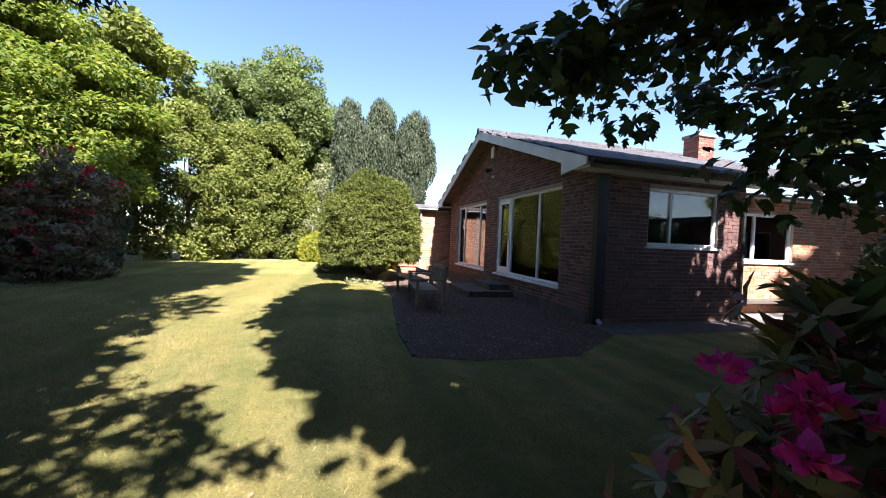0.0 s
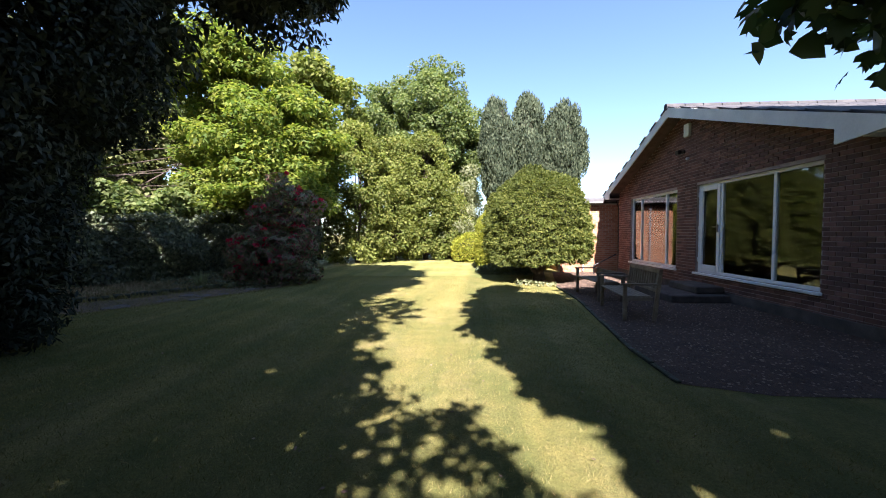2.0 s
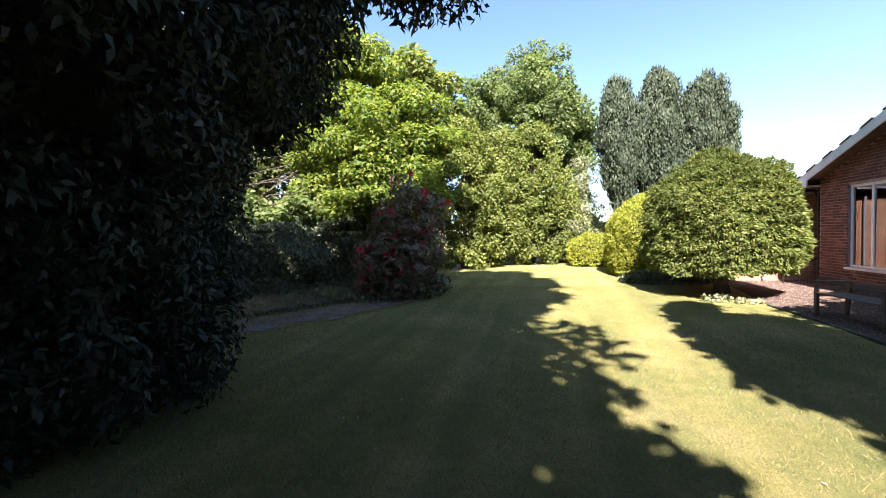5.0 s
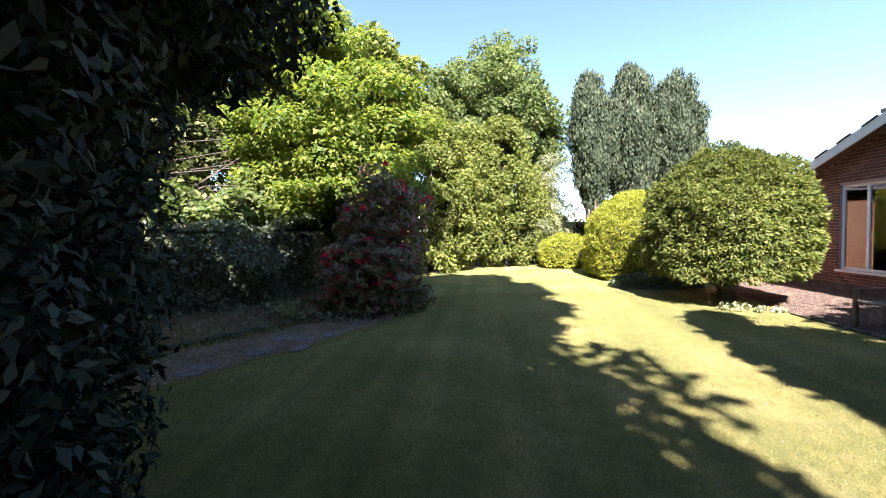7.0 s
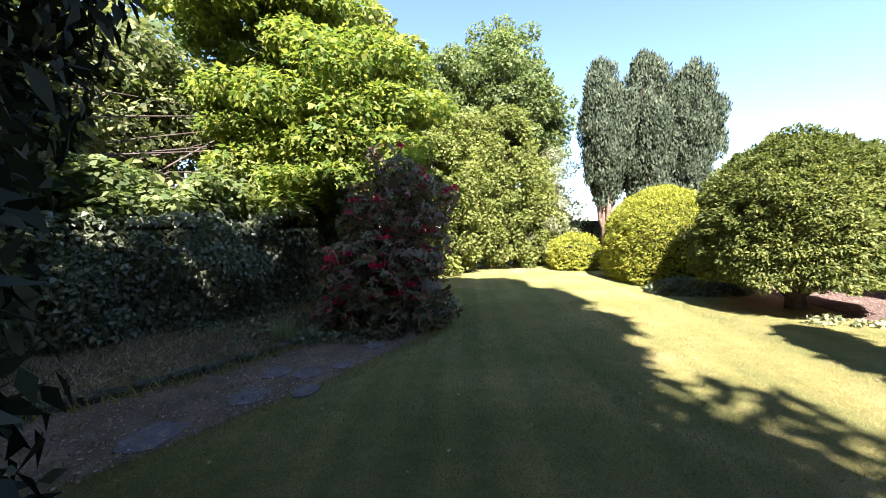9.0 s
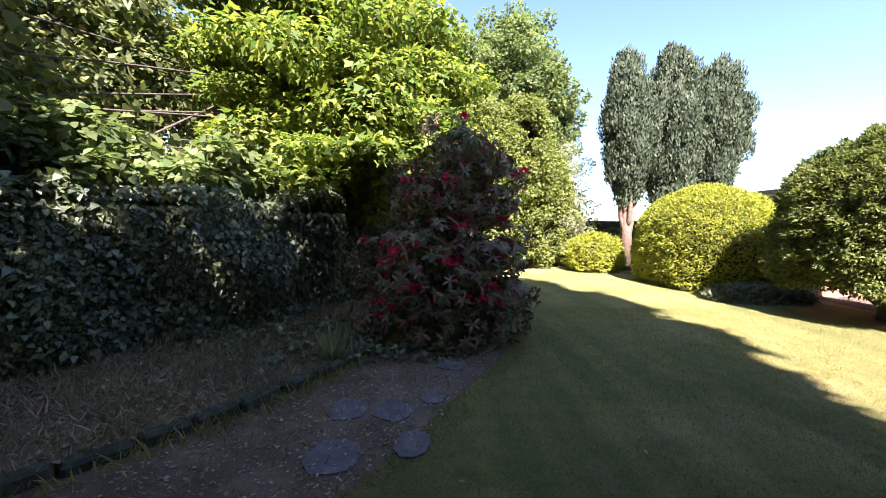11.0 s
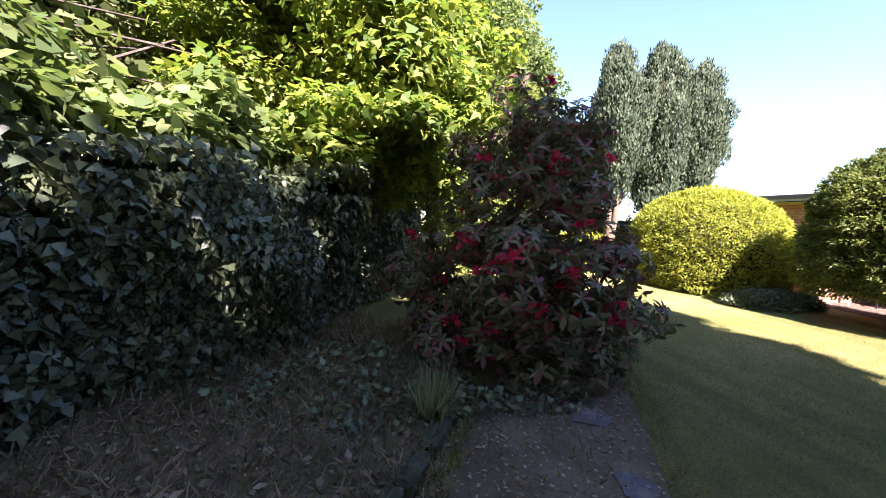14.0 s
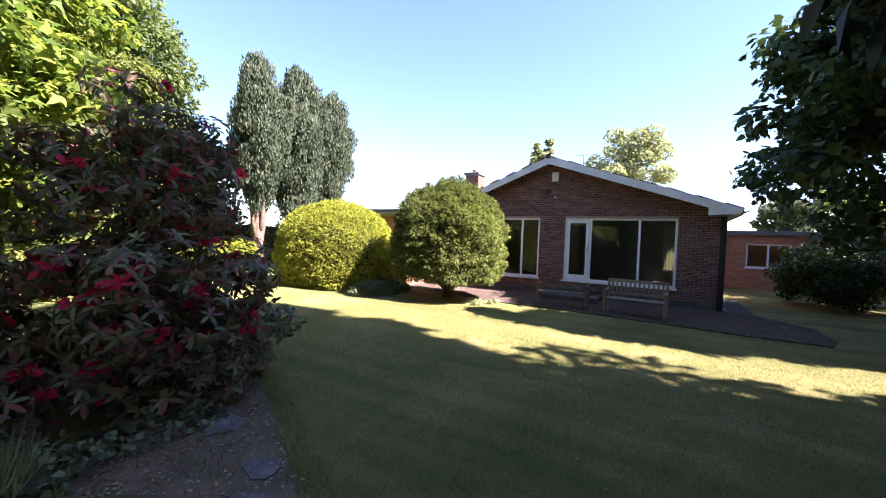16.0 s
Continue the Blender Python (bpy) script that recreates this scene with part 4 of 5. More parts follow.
def truss(name, parent, center, material, r=0.09, petals=46, size=0.07):
    d = sphere_dirs(petals)
    d[:, 2] = np.abs(d[:, 2]) * 0.9 - 0.15
    p = np.asarray(center) + d * r * 0.5
    return part(name, leaf_mesh(name, p, unit(d + 0.4 * RNG.normal(size=d.shape)), sphere_dirs(petals), size * RNG.uniform(0.7, 1.3, petals), HEART, material), None, parent)


fr = np.random.default_rng(21)
south = [q for q, o in zip(p, out) if o[1] < 0.45 and q[2] > 0.25]
for i in fr.permutation(len(south))[:100]:
    truss("flower_head", rhodo, south[i] + np.array([0, -0.06, 0.03]), M_RED, 0.1, 18, 0.072)

# ---------------------------------------------------------------- ivy hedge over the boundary wall
ivy = thing("ivy_hedge", -15, 5, 0, "dense dark ivy hedge covering the boundary wall", "hedge")
LINE = [(-18.4, 1.5), (-17.0, 2.9), (-15.6, 4.3), (-14.7, 5.3), (-14.0, 6.3), (-13.6, 7.8), (-13.1, 9.5), (-12.4, 11.6)]
core = Shape()
for (x0, y0), (x1, y1) in zip(LINE, LINE[1:]):
    l = math.hypot(x1 - x0, y1 - y0)
    core.box((0, 0.22, 0), (l + 0.2, 0.75, 1.75), pose(x0, y0, 0, 0, 0, math.degrees(math.atan2(y1 - y0, x1 - x0))))
part("core", core, M_INNER_SHADE, ivy)


def along_line(line, n):
    seg = np.array([(a, b) for a, b in zip(line, line[1:])], float)
    ln = np.linalg.norm(seg[:, 1] - seg[:, 0], axis=1)
    k = RNG.choice(len(seg), n, p=ln / ln.sum())
    u = RNG.random(n)[:, None]
    d = unit(seg[k, 1] - seg[k, 0])
    return seg[k, 0] * (1 - u) + seg[k, 1] * u, d


n = 56000
q, d = along_line(LINE, n)
nrm = np.stack([d[:, 1], -d[:, 0]], 1)
z = RNG.uniform(0, 2.05, n)
bulge = np.array([noise.noise(Vector((x * 0.9, y * 0.9, h * 1.2))) for x, y, h in zip(q[:, 0], q[:, 1], z)]) * 0.46
topside = z > 1.85
back = np.where(topside, RNG.uniform(-0.7, 0.1, n), 0)
p = np.column_stack([q + nrm * (bulge - 0.02 + 0.08 * RNG.normal(size=n) * 0.5 + back + 0.12 * np.sin(z * 1.5))[:, None], z + np.where(topside, bulge, 0)])
out = np.column_stack([nrm, np.where(topside, 1.2, 0.25)])
face = unit(out + 0.7 * RNG.normal(size=out.shape))
along = unit(np.column_stack([0.6 * RNG.normal(size=(n, 2)), -0.9 + 0.4 * RNG.normal(size=n)]))
along = unit(along - face * np.sum(along * face, 1, keepdims=True) * 0.9)
part("foliage", leaf_mesh("foliage", p, along, face, RNG.uniform(0.05, 0.11, n), IVY, M_IVY), None, ivy)

# ---------------------------------------------------------------- trees
# bright green tree behind the hedge
cl = np.vstack([crown_clumps((-14.3, 10.6, 4.7), (3.3, 3.4, 3.2), 130, 0.66, 31, low=-0.5),
                crown_clumps((-15.9, 9.8, 7.4), (2.6, 2.8, 2.3), 66, 0.6, 32, low=-0.3),
                crown_clumps((-12.3, 9.6, 3.1), (1.5, 2.0, 1.9), 46, 0.46, 33, low=-0.6)])
cl = np.vstack([cl, crown_clumps((-13.5, 8.3, 2.7), (1.3, 1.6, 0.9), 46, 0.4, 34, low=-0.6)])
cl[:, 3:5] *= 1.15
cl[:, 5] *= 0.78
tree("broadleaf_tree", (-14.9, 10.6, 0), (-14.9, 10.5, 9.0), cl, 80000, 0.182, PALM, M_BRIGHT, 0.28, 3, "bright yellow-green broadleaf tree behind the hedge", 30, hollow=0.35, up=1.2, wild=0.6, floor=1.2)
# undergrowth between hedge and trees
shr = thing("shrub_border", -16, 6, 0, "mixed green shrubs and branches behind the ivy hedge", "shrub", kind="stuff")
cl = np.vstack([crown_clumps((-17.5, 2.0, 2.6), (1.6, 3.2, 2.2), 44, 0.6, 41), crown_clumps((-17.0, 6.0, 2.2), (1.5, 3.0, 1.6), 44, 0.55, 42),
                crown_clumps((-19.5, 4.0, 4.5), (2.4, 5.0, 3.4), 60, 0.9, 43), crown_clumps((-15.0, 12.0, 1.8), (1.5, 3.0, 1.7), 36, 0.6, 44),
                crown_clumps((-18.5, -3.0, 3.0), (2.0, 4.0, 3.0), 40, 0.8, 45),
                crown_clumps((-15.6, 8.6, 2.2), (1.3, 2.6, 1.5), 40, 0.6, 46), crown_clumps((-13.9, 12.8, 2.0), (1.4, 2.2, 2.0), 40, 0.6, 47), crown_clumps((-16.5, 12.5, 3.5), (1.6, 3.2, 3.0), 44, 0.8, 48),
                crown_clumps((-20.5, 9.5, 5.0), (2.0, 4.0, 4.2), 50, 1.0, 49), crown_clumps((-18.2, 1.0, 5.2), (2.2, 4.0, 2.6), 50, 0.8, 50)])
cl[:, 1] += 1.1
leafy("foliage", shr, cl, 72000, 0.2, TWO, M_SHRUB, up=0.7)
for c, q in (((-17.7, 2.0, 2.2), (1.0, 2.6, 2.0)), ((-17.2, 6.0, 1.9), (0.9, 2.5, 1.6)), ((-20.2, 4.0, 4.2), (1.6, 4.4, 3.4)), ((-16.2, 9.0, 1.6), (0.8, 2.4, 1.5)),
             ((-16.2, 12.6, 2.2), (1.2, 2.8, 2.6)), ((-19.0, -3.0, 2.6), (1.4, 3.6, 2.8)), ((-21.0, 9.5, 4.4), (1.5, 3.6, 4.2)), ((-14.2, 12.9, 1.5), (0.8, 1.6, 1.6))):
    part("core", blob_shape((c[0], c[1] + 1.1, c[2]), [k * 0.62 for k in q], seed=int(c[1] * 3), rough=0.3, flat=0.0), M_INNER_SHADE, shr)
part("branches", limb_shape((-17.5, 4, 0), (-18.2, 4.5, 5.5), cl, 0.1, 8, 40, 0.1), M_BARK, shr)
lau = thing("laurel_shrub", -14.6, 7, 0, "broad-leaved pale green shrub rising above the ivy hedge", "shrub")
lcl = np.vstack([crown_clumps((-15.3, 6.7, 2.25), (0.8, 1.3, 0.65), 34, 0.36, 52, low=-0.4), crown_clumps((-14.3, 8.6, 2.2), (0.7, 1.5, 0.6), 30, 0.36, 53, low=-0.4),
                 crown_clumps((-16.5, 5.2, 2.4), (1.0, 1.2, 0.75), 30, 0.36, 54, low=-0.4)])
part("stem", limb_shape((-15.3, 6.9, 0), (-15.3, 6.9, 2.4), lcl, 0.05, 55, 20, 0.1), M_BARK, lau)
leafy("foliage", lau, lcl, 15000, 0.13, HEART, M_LIME, hollow=0.4, up=1.0, wild=0.6)
# far lime
cl = crown_clumps((-8.6, 21.2, 7.7), (4.4, 3.9, 5.2), 460, 0.62, 51, low=-0.75)
tree("lime_tree", (-8.6, 21.2, 0), (-8.6, 21.2, 11), cl, 90000, 0.19, TWO, M_LIME, 0.4, 5, "tall rounded green lime tree at the end of the garden", 26, up=0.8, floor=1.0)
# hornbeams at the lawn's end
for x, y, rx, h, sd in ((-8.0, 16.9, 1.8, 7.4, 61), (-9.7, 16.4, 1.8, 7.2, 62), (-11.3, 14.4, 1.8, 7.2, 63), (-6.4, 17.8, 1.2, 4.0, 64)):
    r = np.random.default_rng(sd)
    cl = []
    for i in range(330):
        z = r.uniform(0.25, h - 0.3)
        u = z / h
        rr = rx * (0.85 + 0.3 * min(1, 2.2 * u)) * (1 - max(0, (u - 0.4) / 0.6) ** 1.5) ** 0.55 * math.sqrt(r.uniform(0.3, 1))
        an = r.uniform(0, 6.283)
        s = r.uniform(0.2, 0.4)
        cl.append((x + rr * math.cos(an), y + rr * math.sin(an), z, s, s, s * 1.1))
    tree("hornbeam_tree", (x, y, 0), (x, y, h * 0.9), cl, 34000, 0.14, TWO, M_HORN, 0.12, sd, "yellow-green hornbeam feathered to the ground at the lawn's end", 18, up=0.7, floor=0.03, start=0.05)
cl = np.vstack([crown_clumps((-5.7, 17.2, 1.5), (1.1, 0.9, 1.6), 30, 0.45, 65), crown_clumps((-5.6, 18.4, 3.0), (1.3, 1.0, 2.4), 40, 0.5, 66)])
tree("grey_shrub", (-5.7, 17.4, 0), (-5.7, 17.6, 4), cl, 15000, 0.15, LONG, M_PALE, 0.06, 7, "loose grey-green shrub by the cypress", 10, category="shrub")


# cypresses
def cypress(x, y, top, radius, seed, label, foot=2.6, count=40000, lean=(0.0, 0.0)):
    """An upright crown of many flame-shaped plumes over a forked bare trunk."""
    r = np.random.default_rng(seed)
    t = thing("cypress_tree", x, y, 0, label, "tree", "cypresses")
    at = lambda z: (x + lean[0] * z / top, y + lean[1] * z / top)
    trunk = Shape().tube([(x, y, 0), (*at(2.0), 2.0), (*at(top * 0.85), top * 0.85)], [0.26, 0.2, 0.04], 10)
    for k in range(4):
        a = 1.57 * k + r.uniform(-0.4, 0.4)
        cx, cy = at(foot + 1.4)
        trunk.tube([(*at(0.7 + 0.3 * k), 0.7 + 0.3 * k), (cx + 0.25 * math.cos(a), cy + 0.25 * math.sin(a), 2.1), (cx + 0.5 * radius * math.cos(a), cy + 0.5 * radius * math.sin(a), foot + 1.6)], [0.1, 0.085, 0.04], 7)
    part("trunk", trunk, M_BARK_PALE, t, "pale peeling bare trunk", smooth=True)
    plumes = []
    for k in range(125):
        u = r.random() ** 0.9
        wide = radius * min(1.0, 0.45 + 1.15 * u) * max(0.0, 1 - max(0, (u - 0.5) / 0.5) ** 2.2) ** 0.55
        a, inner = r.uniform(0, 6.283), math.sqrt(r.uniform(0.45, 1.0))
        z = foot + (top - 0.55 - foot) * u
        cx, cy = at(z)
        w = r.uniform(0.22, 0.4)
        plumes.append((cx + wide * 0.86 * inner * math.cos(a), cy + wide * 0.86 * inner * math.sin(a), z, w, w, r.uniform(0.45, 0.85)))
    for k in range(7):
        a = r.uniform(0, 6.283)
        cx, cy = at(top)
        plumes.append((cx + 0.4 * radius * math.cos(a), cy + 0.4 * radius * math.sin(a), top - r.uniform(0.55, 1.0), 0.16, 0.16, r.uniform(0.5, 0.75)))
    cx, cy = at((foot + top) / 2)
    part("core", blob_shape((cx, cy, (foot + top) / 2), (radius * 0.55, radius * 0.55, (top - foot) * 0.44), 12, 12, 0.2, seed), M_INNER_SHADE, t)
    p, out = cloud(plumes, count, 0.5)
    along = unit(out * 0.4 + np.array([0, 0, 1.3]) + 0.35 * RNG.normal(size=out.shape))
    face = unit(out + 0.5 * RNG.normal(size=out.shape))
    part("crown", leaf_mesh("crown", p, along, face, RNG.uniform(0.09, 0.2, len(p)), SPRAY, M_CYPRESS), None, t)


cypress(-3.85, 15.6, 8.75, 1.02, 71, "tall narrow grey-green cypress with a bare pale trunk", 3.1, 40000, (-0.1, 0.0))
cypress(-2.35, 15.3, 8.8, 1.12, 72, "tall grey-green cypress with dense upright plumes", 2.3, 40000)
cypress(-0.8, 15.5, 8.4, 1.32, 73, "broad grey-green cypress leaning outward at the end of the row", 2.6, 46000, (0.4, 0.0))

# big dark conifer beside the path
cl = []
r = np.random.default_rng(81)
CX, CY = -12.4, -1.4
for i in range(560):
    h = r.uniform(0.3, 10)
    rad = float(np.interp(h, (0, 2, 2.5, 3.3, 4.7, 5.6, 8, 10.5), (1.45, 1.55, 2.05, 2.6, 3.0, 3.3, 2.9, 0.4)))
    a = r.uniform(0, 6.283)
    rr = rad * math.sqrt(r.uniform(0.45, 1)) * (0.45 if h > 4.5 and math.cos(a) < -0.2 else 1.0)
    cl.append((CX + rr * math.cos(a), CY + rr * math.sin(a), h, 0.36, 0.36, 0.5))
over = np.vstack([crown_clumps((CX + 1.5, CY + 1.1, 7.0), (2.7, 2.5, 2.5), 240, 0.44, 83, low=-0.75, fill=0.4),
                  crown_clumps((CX + 1.7, CY + 1.3, 4.7), (1.0, 1.0, 1.3), 44, 0.36, 84, low=-0.8, fill=0.4),
                  crown_clumps((CX + 2.7, CY + 1.5, 7.0), (2.2, 2.0, 1.6), 170, 0.42, 85, low=-0.8, fill=0.4),
                  crown_clumps((CX + 3.8, CY + 2.3, 6.9), (1.4, 1.3, 1.1), 80, 0.4, 86, low=-0.8, fill=0.4),
                  crown_clumps((CX + 3.1, CY + 3.3, 6.3), (1.4, 1.2, 1.0), 80, 0.4, 87, low=-0.8, fill=0.4),
                  crown_clumps((CX + 1.1, CY + 1.55, 3.35), (0.5, 0.5, 0.7), 36, 0.26, 88, low=-0.9, fill=0.5)])
t = thing("conifer_tree", CX, CY, 0, "huge dark drooping conifer with dense sprays to the ground", "tree")
part("core", blob_shape((CX, CY, 4.2), (1.0, 1.0, 4.1), seed=8, rough=0.25), M_INNER_SHADE, t)
part("bough_core", blob_shape((CX + 1.4, CY + 1.0, 7.1), (1.9, 1.8, 1.8), seed=9, rough=0.3), M_INNER_SHADE, t)
# trunk and limbs take the painted inner shade as well
part("trunk", limb_shape((CX, CY, 0), (CX, CY, 11), np.vstack([cl, over]), 0.3, 9, 60, 0.05), M_INNER_SHADE, t)
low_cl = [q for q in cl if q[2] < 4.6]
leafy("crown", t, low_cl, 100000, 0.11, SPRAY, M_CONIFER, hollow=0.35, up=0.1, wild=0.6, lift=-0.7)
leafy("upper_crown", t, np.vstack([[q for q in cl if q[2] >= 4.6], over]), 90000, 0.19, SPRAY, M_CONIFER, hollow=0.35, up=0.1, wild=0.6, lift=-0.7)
part("bough_core", blob_shape((CX + 2.6, CY + 1.5, 7.1), (1.5, 1.4, 1.0), seed=11, rough=0.3), M_INNER_SHADE, t)
cl2 = np.array(cl)[:330] + np.array([1.4, -3.5, 0, 0, 0, 0])
t = thing("conifer_tree", CX + 1.4, CY - 3.5, 0, "huge dark drooping conifer with dense sprays to the ground", "tree")
part("trunk", limb_shape((CX + 1.4, CY - 3.5, 0), (CX + 1.4, CY - 3.5, 10.5), cl2, 0.3, 10, 40, 0.05), M_BARK, t)
leafy("crown", t, cl2, 30000, 0.24, SPRAY, M_CONIFER, hollow=0.35, up=0.1, wild=0.6, lift=-0.7)

# sycamore that overhangs the corner of the house
cl = np.vstack([crown_clumps((-0.3, -4.4, 6.2), (3.9, 3.8, 2.7), 150, 0.8, 91, low=-0.8, fill=0.35),
                # this group and the next: unseen boughs added to shade the near lawn
                crown_clumps((0.2, -8.6, 6.3), (3.8, 3.6, 3.2), 90, 0.95, 94, low=-0.8, fill=0.4),
                crown_clumps((-1.9, -8.4, 4.6), (1.7, 1.5, 1.2), 50, 0.5, 95, low=-0.8, fill=0.4),
                crown_clumps((-0.3, -1.3, 3.9), (2.6, 0.8, 0.7), 30, 0.5, 92, low=-0.9),
                crown_clumps((1.0, -3.2, 2.9), (1.6, 1.0, 1.5), 60, 0.45, 93, low=-0.8),
                ])
lane_cl = np.vstack([crown_clumps((-4.0, -4.7, 7.4), (0.75, 3.1, 0.7), 60, 0.42, 96, low=-0.8),         # unseen boughs, added to shade the lawn along the sunny strip
                     crown_clumps((-3.5, -8.0, 7.4), (0.9, 1.9, 0.7), 44, 0.42, 97, low=-0.8)])
cl = np.vstack([cl, lane_cl])
tree("sycamore_tree", (3.2, -6.0, 0), (1.5, -5.0, 8.5), cl, 21000, 0.21, LOBED, M_MAPLE, 0.3, 12, "large dark sycamore overhanging the corner of the house", 34, hollow=0.3, up=0.9, wild=0.5, lift=-0.3, floor=1.2)
leafy("inner_crown", bpy.data.objects["sycamore_tree"], cl[:300], 27000, 0.26, HEART, M_MAPLE, hollow=0.15, up=0.9, wild=0.5, floor=1.2)
leafy("lawn_bough", bpy.data.objects["sycamore_tree"], lane_cl, 15000, 0.24, HEART, M_MAPLE, hollow=0.15, up=0.9, wild=0.5)
# tall unseen trees added in the south to shade the lawn and the ivy hedge
for i, (x, y, h, rx, sd) in enumerate(((-10.65, -9.7, 10.6, 4.8, 101), (-16.4, -7.4, 7.6, 4.0, 102), (9.5, -12.0, 9, 4.0, 103), (-12.9, -9.0, 8.5, 4.2, 104), (-8.4, -9.0, 18.0, 1.8, 105))):
    cl = crown_clumps((x, y, h), (rx, rx, h * (0.75, 0.62, 0.62, 0.62, 0.25)[i]), 110, 0.6 if i == 4 else 1.3, sd, low=-0.8, fill=0.4)
    if i == 0:                         # unseen low boughs, added to shade the lawn's edge
        cl = np.vstack([cl, crown_clumps((-7.7, -7.2, 4.0), (1.6, 1.2, 1.6), 34, 0.5, 107), crown_clumps((-7.6, -8.6, 7.2), (1.5, 1.4, 2.3), 44, 0.5, 108)])
    tree("broadleaf_tree", (x, y, 0), (x, y, h * 1.3), cl, 38000 if i == 0 else 20000, 0.34 if i == 0 else 0.48, TWO, M_MAPLE, 0.35, sd, "unseen dark broadleaf tree added in the south to cast shade", 24, up=0.9)
# unseen leaf spray, added to throw dapples on the near lawn
leafy("low_bough", bpy.data.objects["broadleaf_tree.001"], crown_clumps((-6.1, -7.7, 5.0), (1.5, 1.0, 0.35), 46, 0.22, 106), 1700, 0.14, TWO, M_MAPLE, hollow=0.1, up=1.0)
# unseen hedge, added to block sky light; closes the garden behind the walk's start
hg = thing("sky_block_hedge", -4, -9.4, 0, "unseen dark hedge added in the south to block sky light", "hedge")
part("core", Shape().box((-16, -9.8, 0), (8, -9.0, 3.1)), M_INNER_SHADE, hg)
hp = np.column_stack([RNG.uniform(-16, 8, 16000), np.full(16000, -8.95) + 0.12 * RNG.normal(size=16000), RNG.uniform(0, 3.2, 16000)])
ho = np.tile([[0, 1.0, 0.3]], (16000, 1))
hl, hf = blend_ways(ho, 0.4, 0.6)
part("foliage", leaf_mesh("foliage", hp, hl, hf, RNG.uniform(0.1, 0.22, 16000), TWO, M_MAPLE), None, hg)
# shrubs beside the house corner
shr = thing("dark_shrub", 4.2, -3.4, 0, "dense dark shrubs beyond the corner of the house", "shrub")
cl = np.vstack([crown_clumps((3.6, -3.2, 0.9), (1.4, 1.2, 0.95), 40, 0.45, 111), crown_clumps((5.5, -4.4, 1.1), (1.8, 1.5, 1.2), 40, 0.5, 112)])
leafy("foliage", shr, cl, 22000, 0.12, TWO, M_MAPLE)

# ---------------------------------------------------------------- pink rhododendron beside the start of the walk
def whorl_leaves(places, ways, per, lo, hi, droop=-0.2, spread=0.35):
    lv, la, lf = [], [], []
    for k in range(per):
        a = 2 * math.pi * k / per + RNG.uniform(0, 0.9, len(places))
        side = unit(np.cross(ways, np.array([0.13, 0.31, 0.94])))
        side2 = np.cross(ways, side)
        w = unit(np.cos(a)[:, None] * side + np.sin(a)[:, None] * side2 + ways * spread + np.array([0, 0, droop]))
        lv.append(places)
        la.append(w)
        lf.append(unit(ways + np.array([0, 0, 0.6]) + 0.2 * RNG.normal(size=places.shape)))
    lv, la, lf = np.vstack(lv), np.vstack(la), np.vstack(lf)
    return lv, la, lf, RNG.uniform(lo, hi, len(lv))


pk = thing("rhododendron", -2.6, -4.5, 0, "rhododendron with magenta-pink flower heads and long dark leaves", "shrub")
pcl = np.vstack([crown_clumps((-2.85, -4.5, 0.75), (0.55, 0.45, 0.45), 30, 0.2, 201, low=-0.8),
                 crown_clumps((-2.3, -4.3, 0.85), (0.5, 0.45, 0.55), 24, 0.22, 202, low=-0.8)])
part("stem", limb_shape((-2.4, -4.4, 0), (-2.4, -4.35, 0.9), pcl, 0.04, 14, 24, 0.05), M_BARK, pk)
pp, po = cloud(pcl, 380, 0.7)
lv, la, lf, ls = whorl_leaves(pp, po, 7, 0.1, 0.17)
part("foliage", leaf_mesh("foliage", lv, la, lf, ls, LONG, M_RHODO), None, pk)
tall = np.array([(-2.355, -4.226, 1.194), (-2.185, -4.141, 1.262), (-2.525, -4.141, 1.091), (-2.057, -4.311, 1.304)])
lv, la, lf, ls = whorl_leaves(tall, unit(np.tile([[0.1, 0.1, 1.0]], (4, 1))), 11, 0.25, 0.38, 0.5, 0.7)
part("young_shoot", leaf_mesh("young_shoot", lv, la, lf, ls, LONG, M_SHRUB), None, pk, "upright pale green young leaves", "stuff")
for c in ((-3.222, -4.608, 1.194), (-3.29, -4.421, 1.21), (-3.086, -4.71, 1.143), (-3.332, -4.676, 1.075), (-3.162, -4.523, 1.109), (-2.967, -4.795, 1.177), (-3.162, -4.795, 1.006)):
    truss("flower_head", pk, c, M_PINK, 0.065, 36, 0.046)

pk.matrix_basis = pose(-2.78, -5.2, 0) @ Matrix.Scale(0.9, 4)

# ---------------------------------------------------------------- raised verge, kerb stones and sunken slabs
VERGE = [(-17.2, 0.8), (-14.8, 1.7), (-13.75, 2.9), (-13.3, 3.45), (-12.9, 4.15), (-12.45, 5.0), (-12.3, 6.0), (-13.5, 7.8), (-14.1, 6.4), (-14.8, 5.4), (-15.7, 4.4), (-17.1, 3.0)]
patch("verge", VERGE, 0.09, M_SOIL, "dry grassy verge in front of the ivy hedge", "verge")
kerb = thing("kerb", -13.2, 3.2, 0, "mossy grey stone kerb along the verge", "kerb", kind="structure")
kr = random.Random(3)
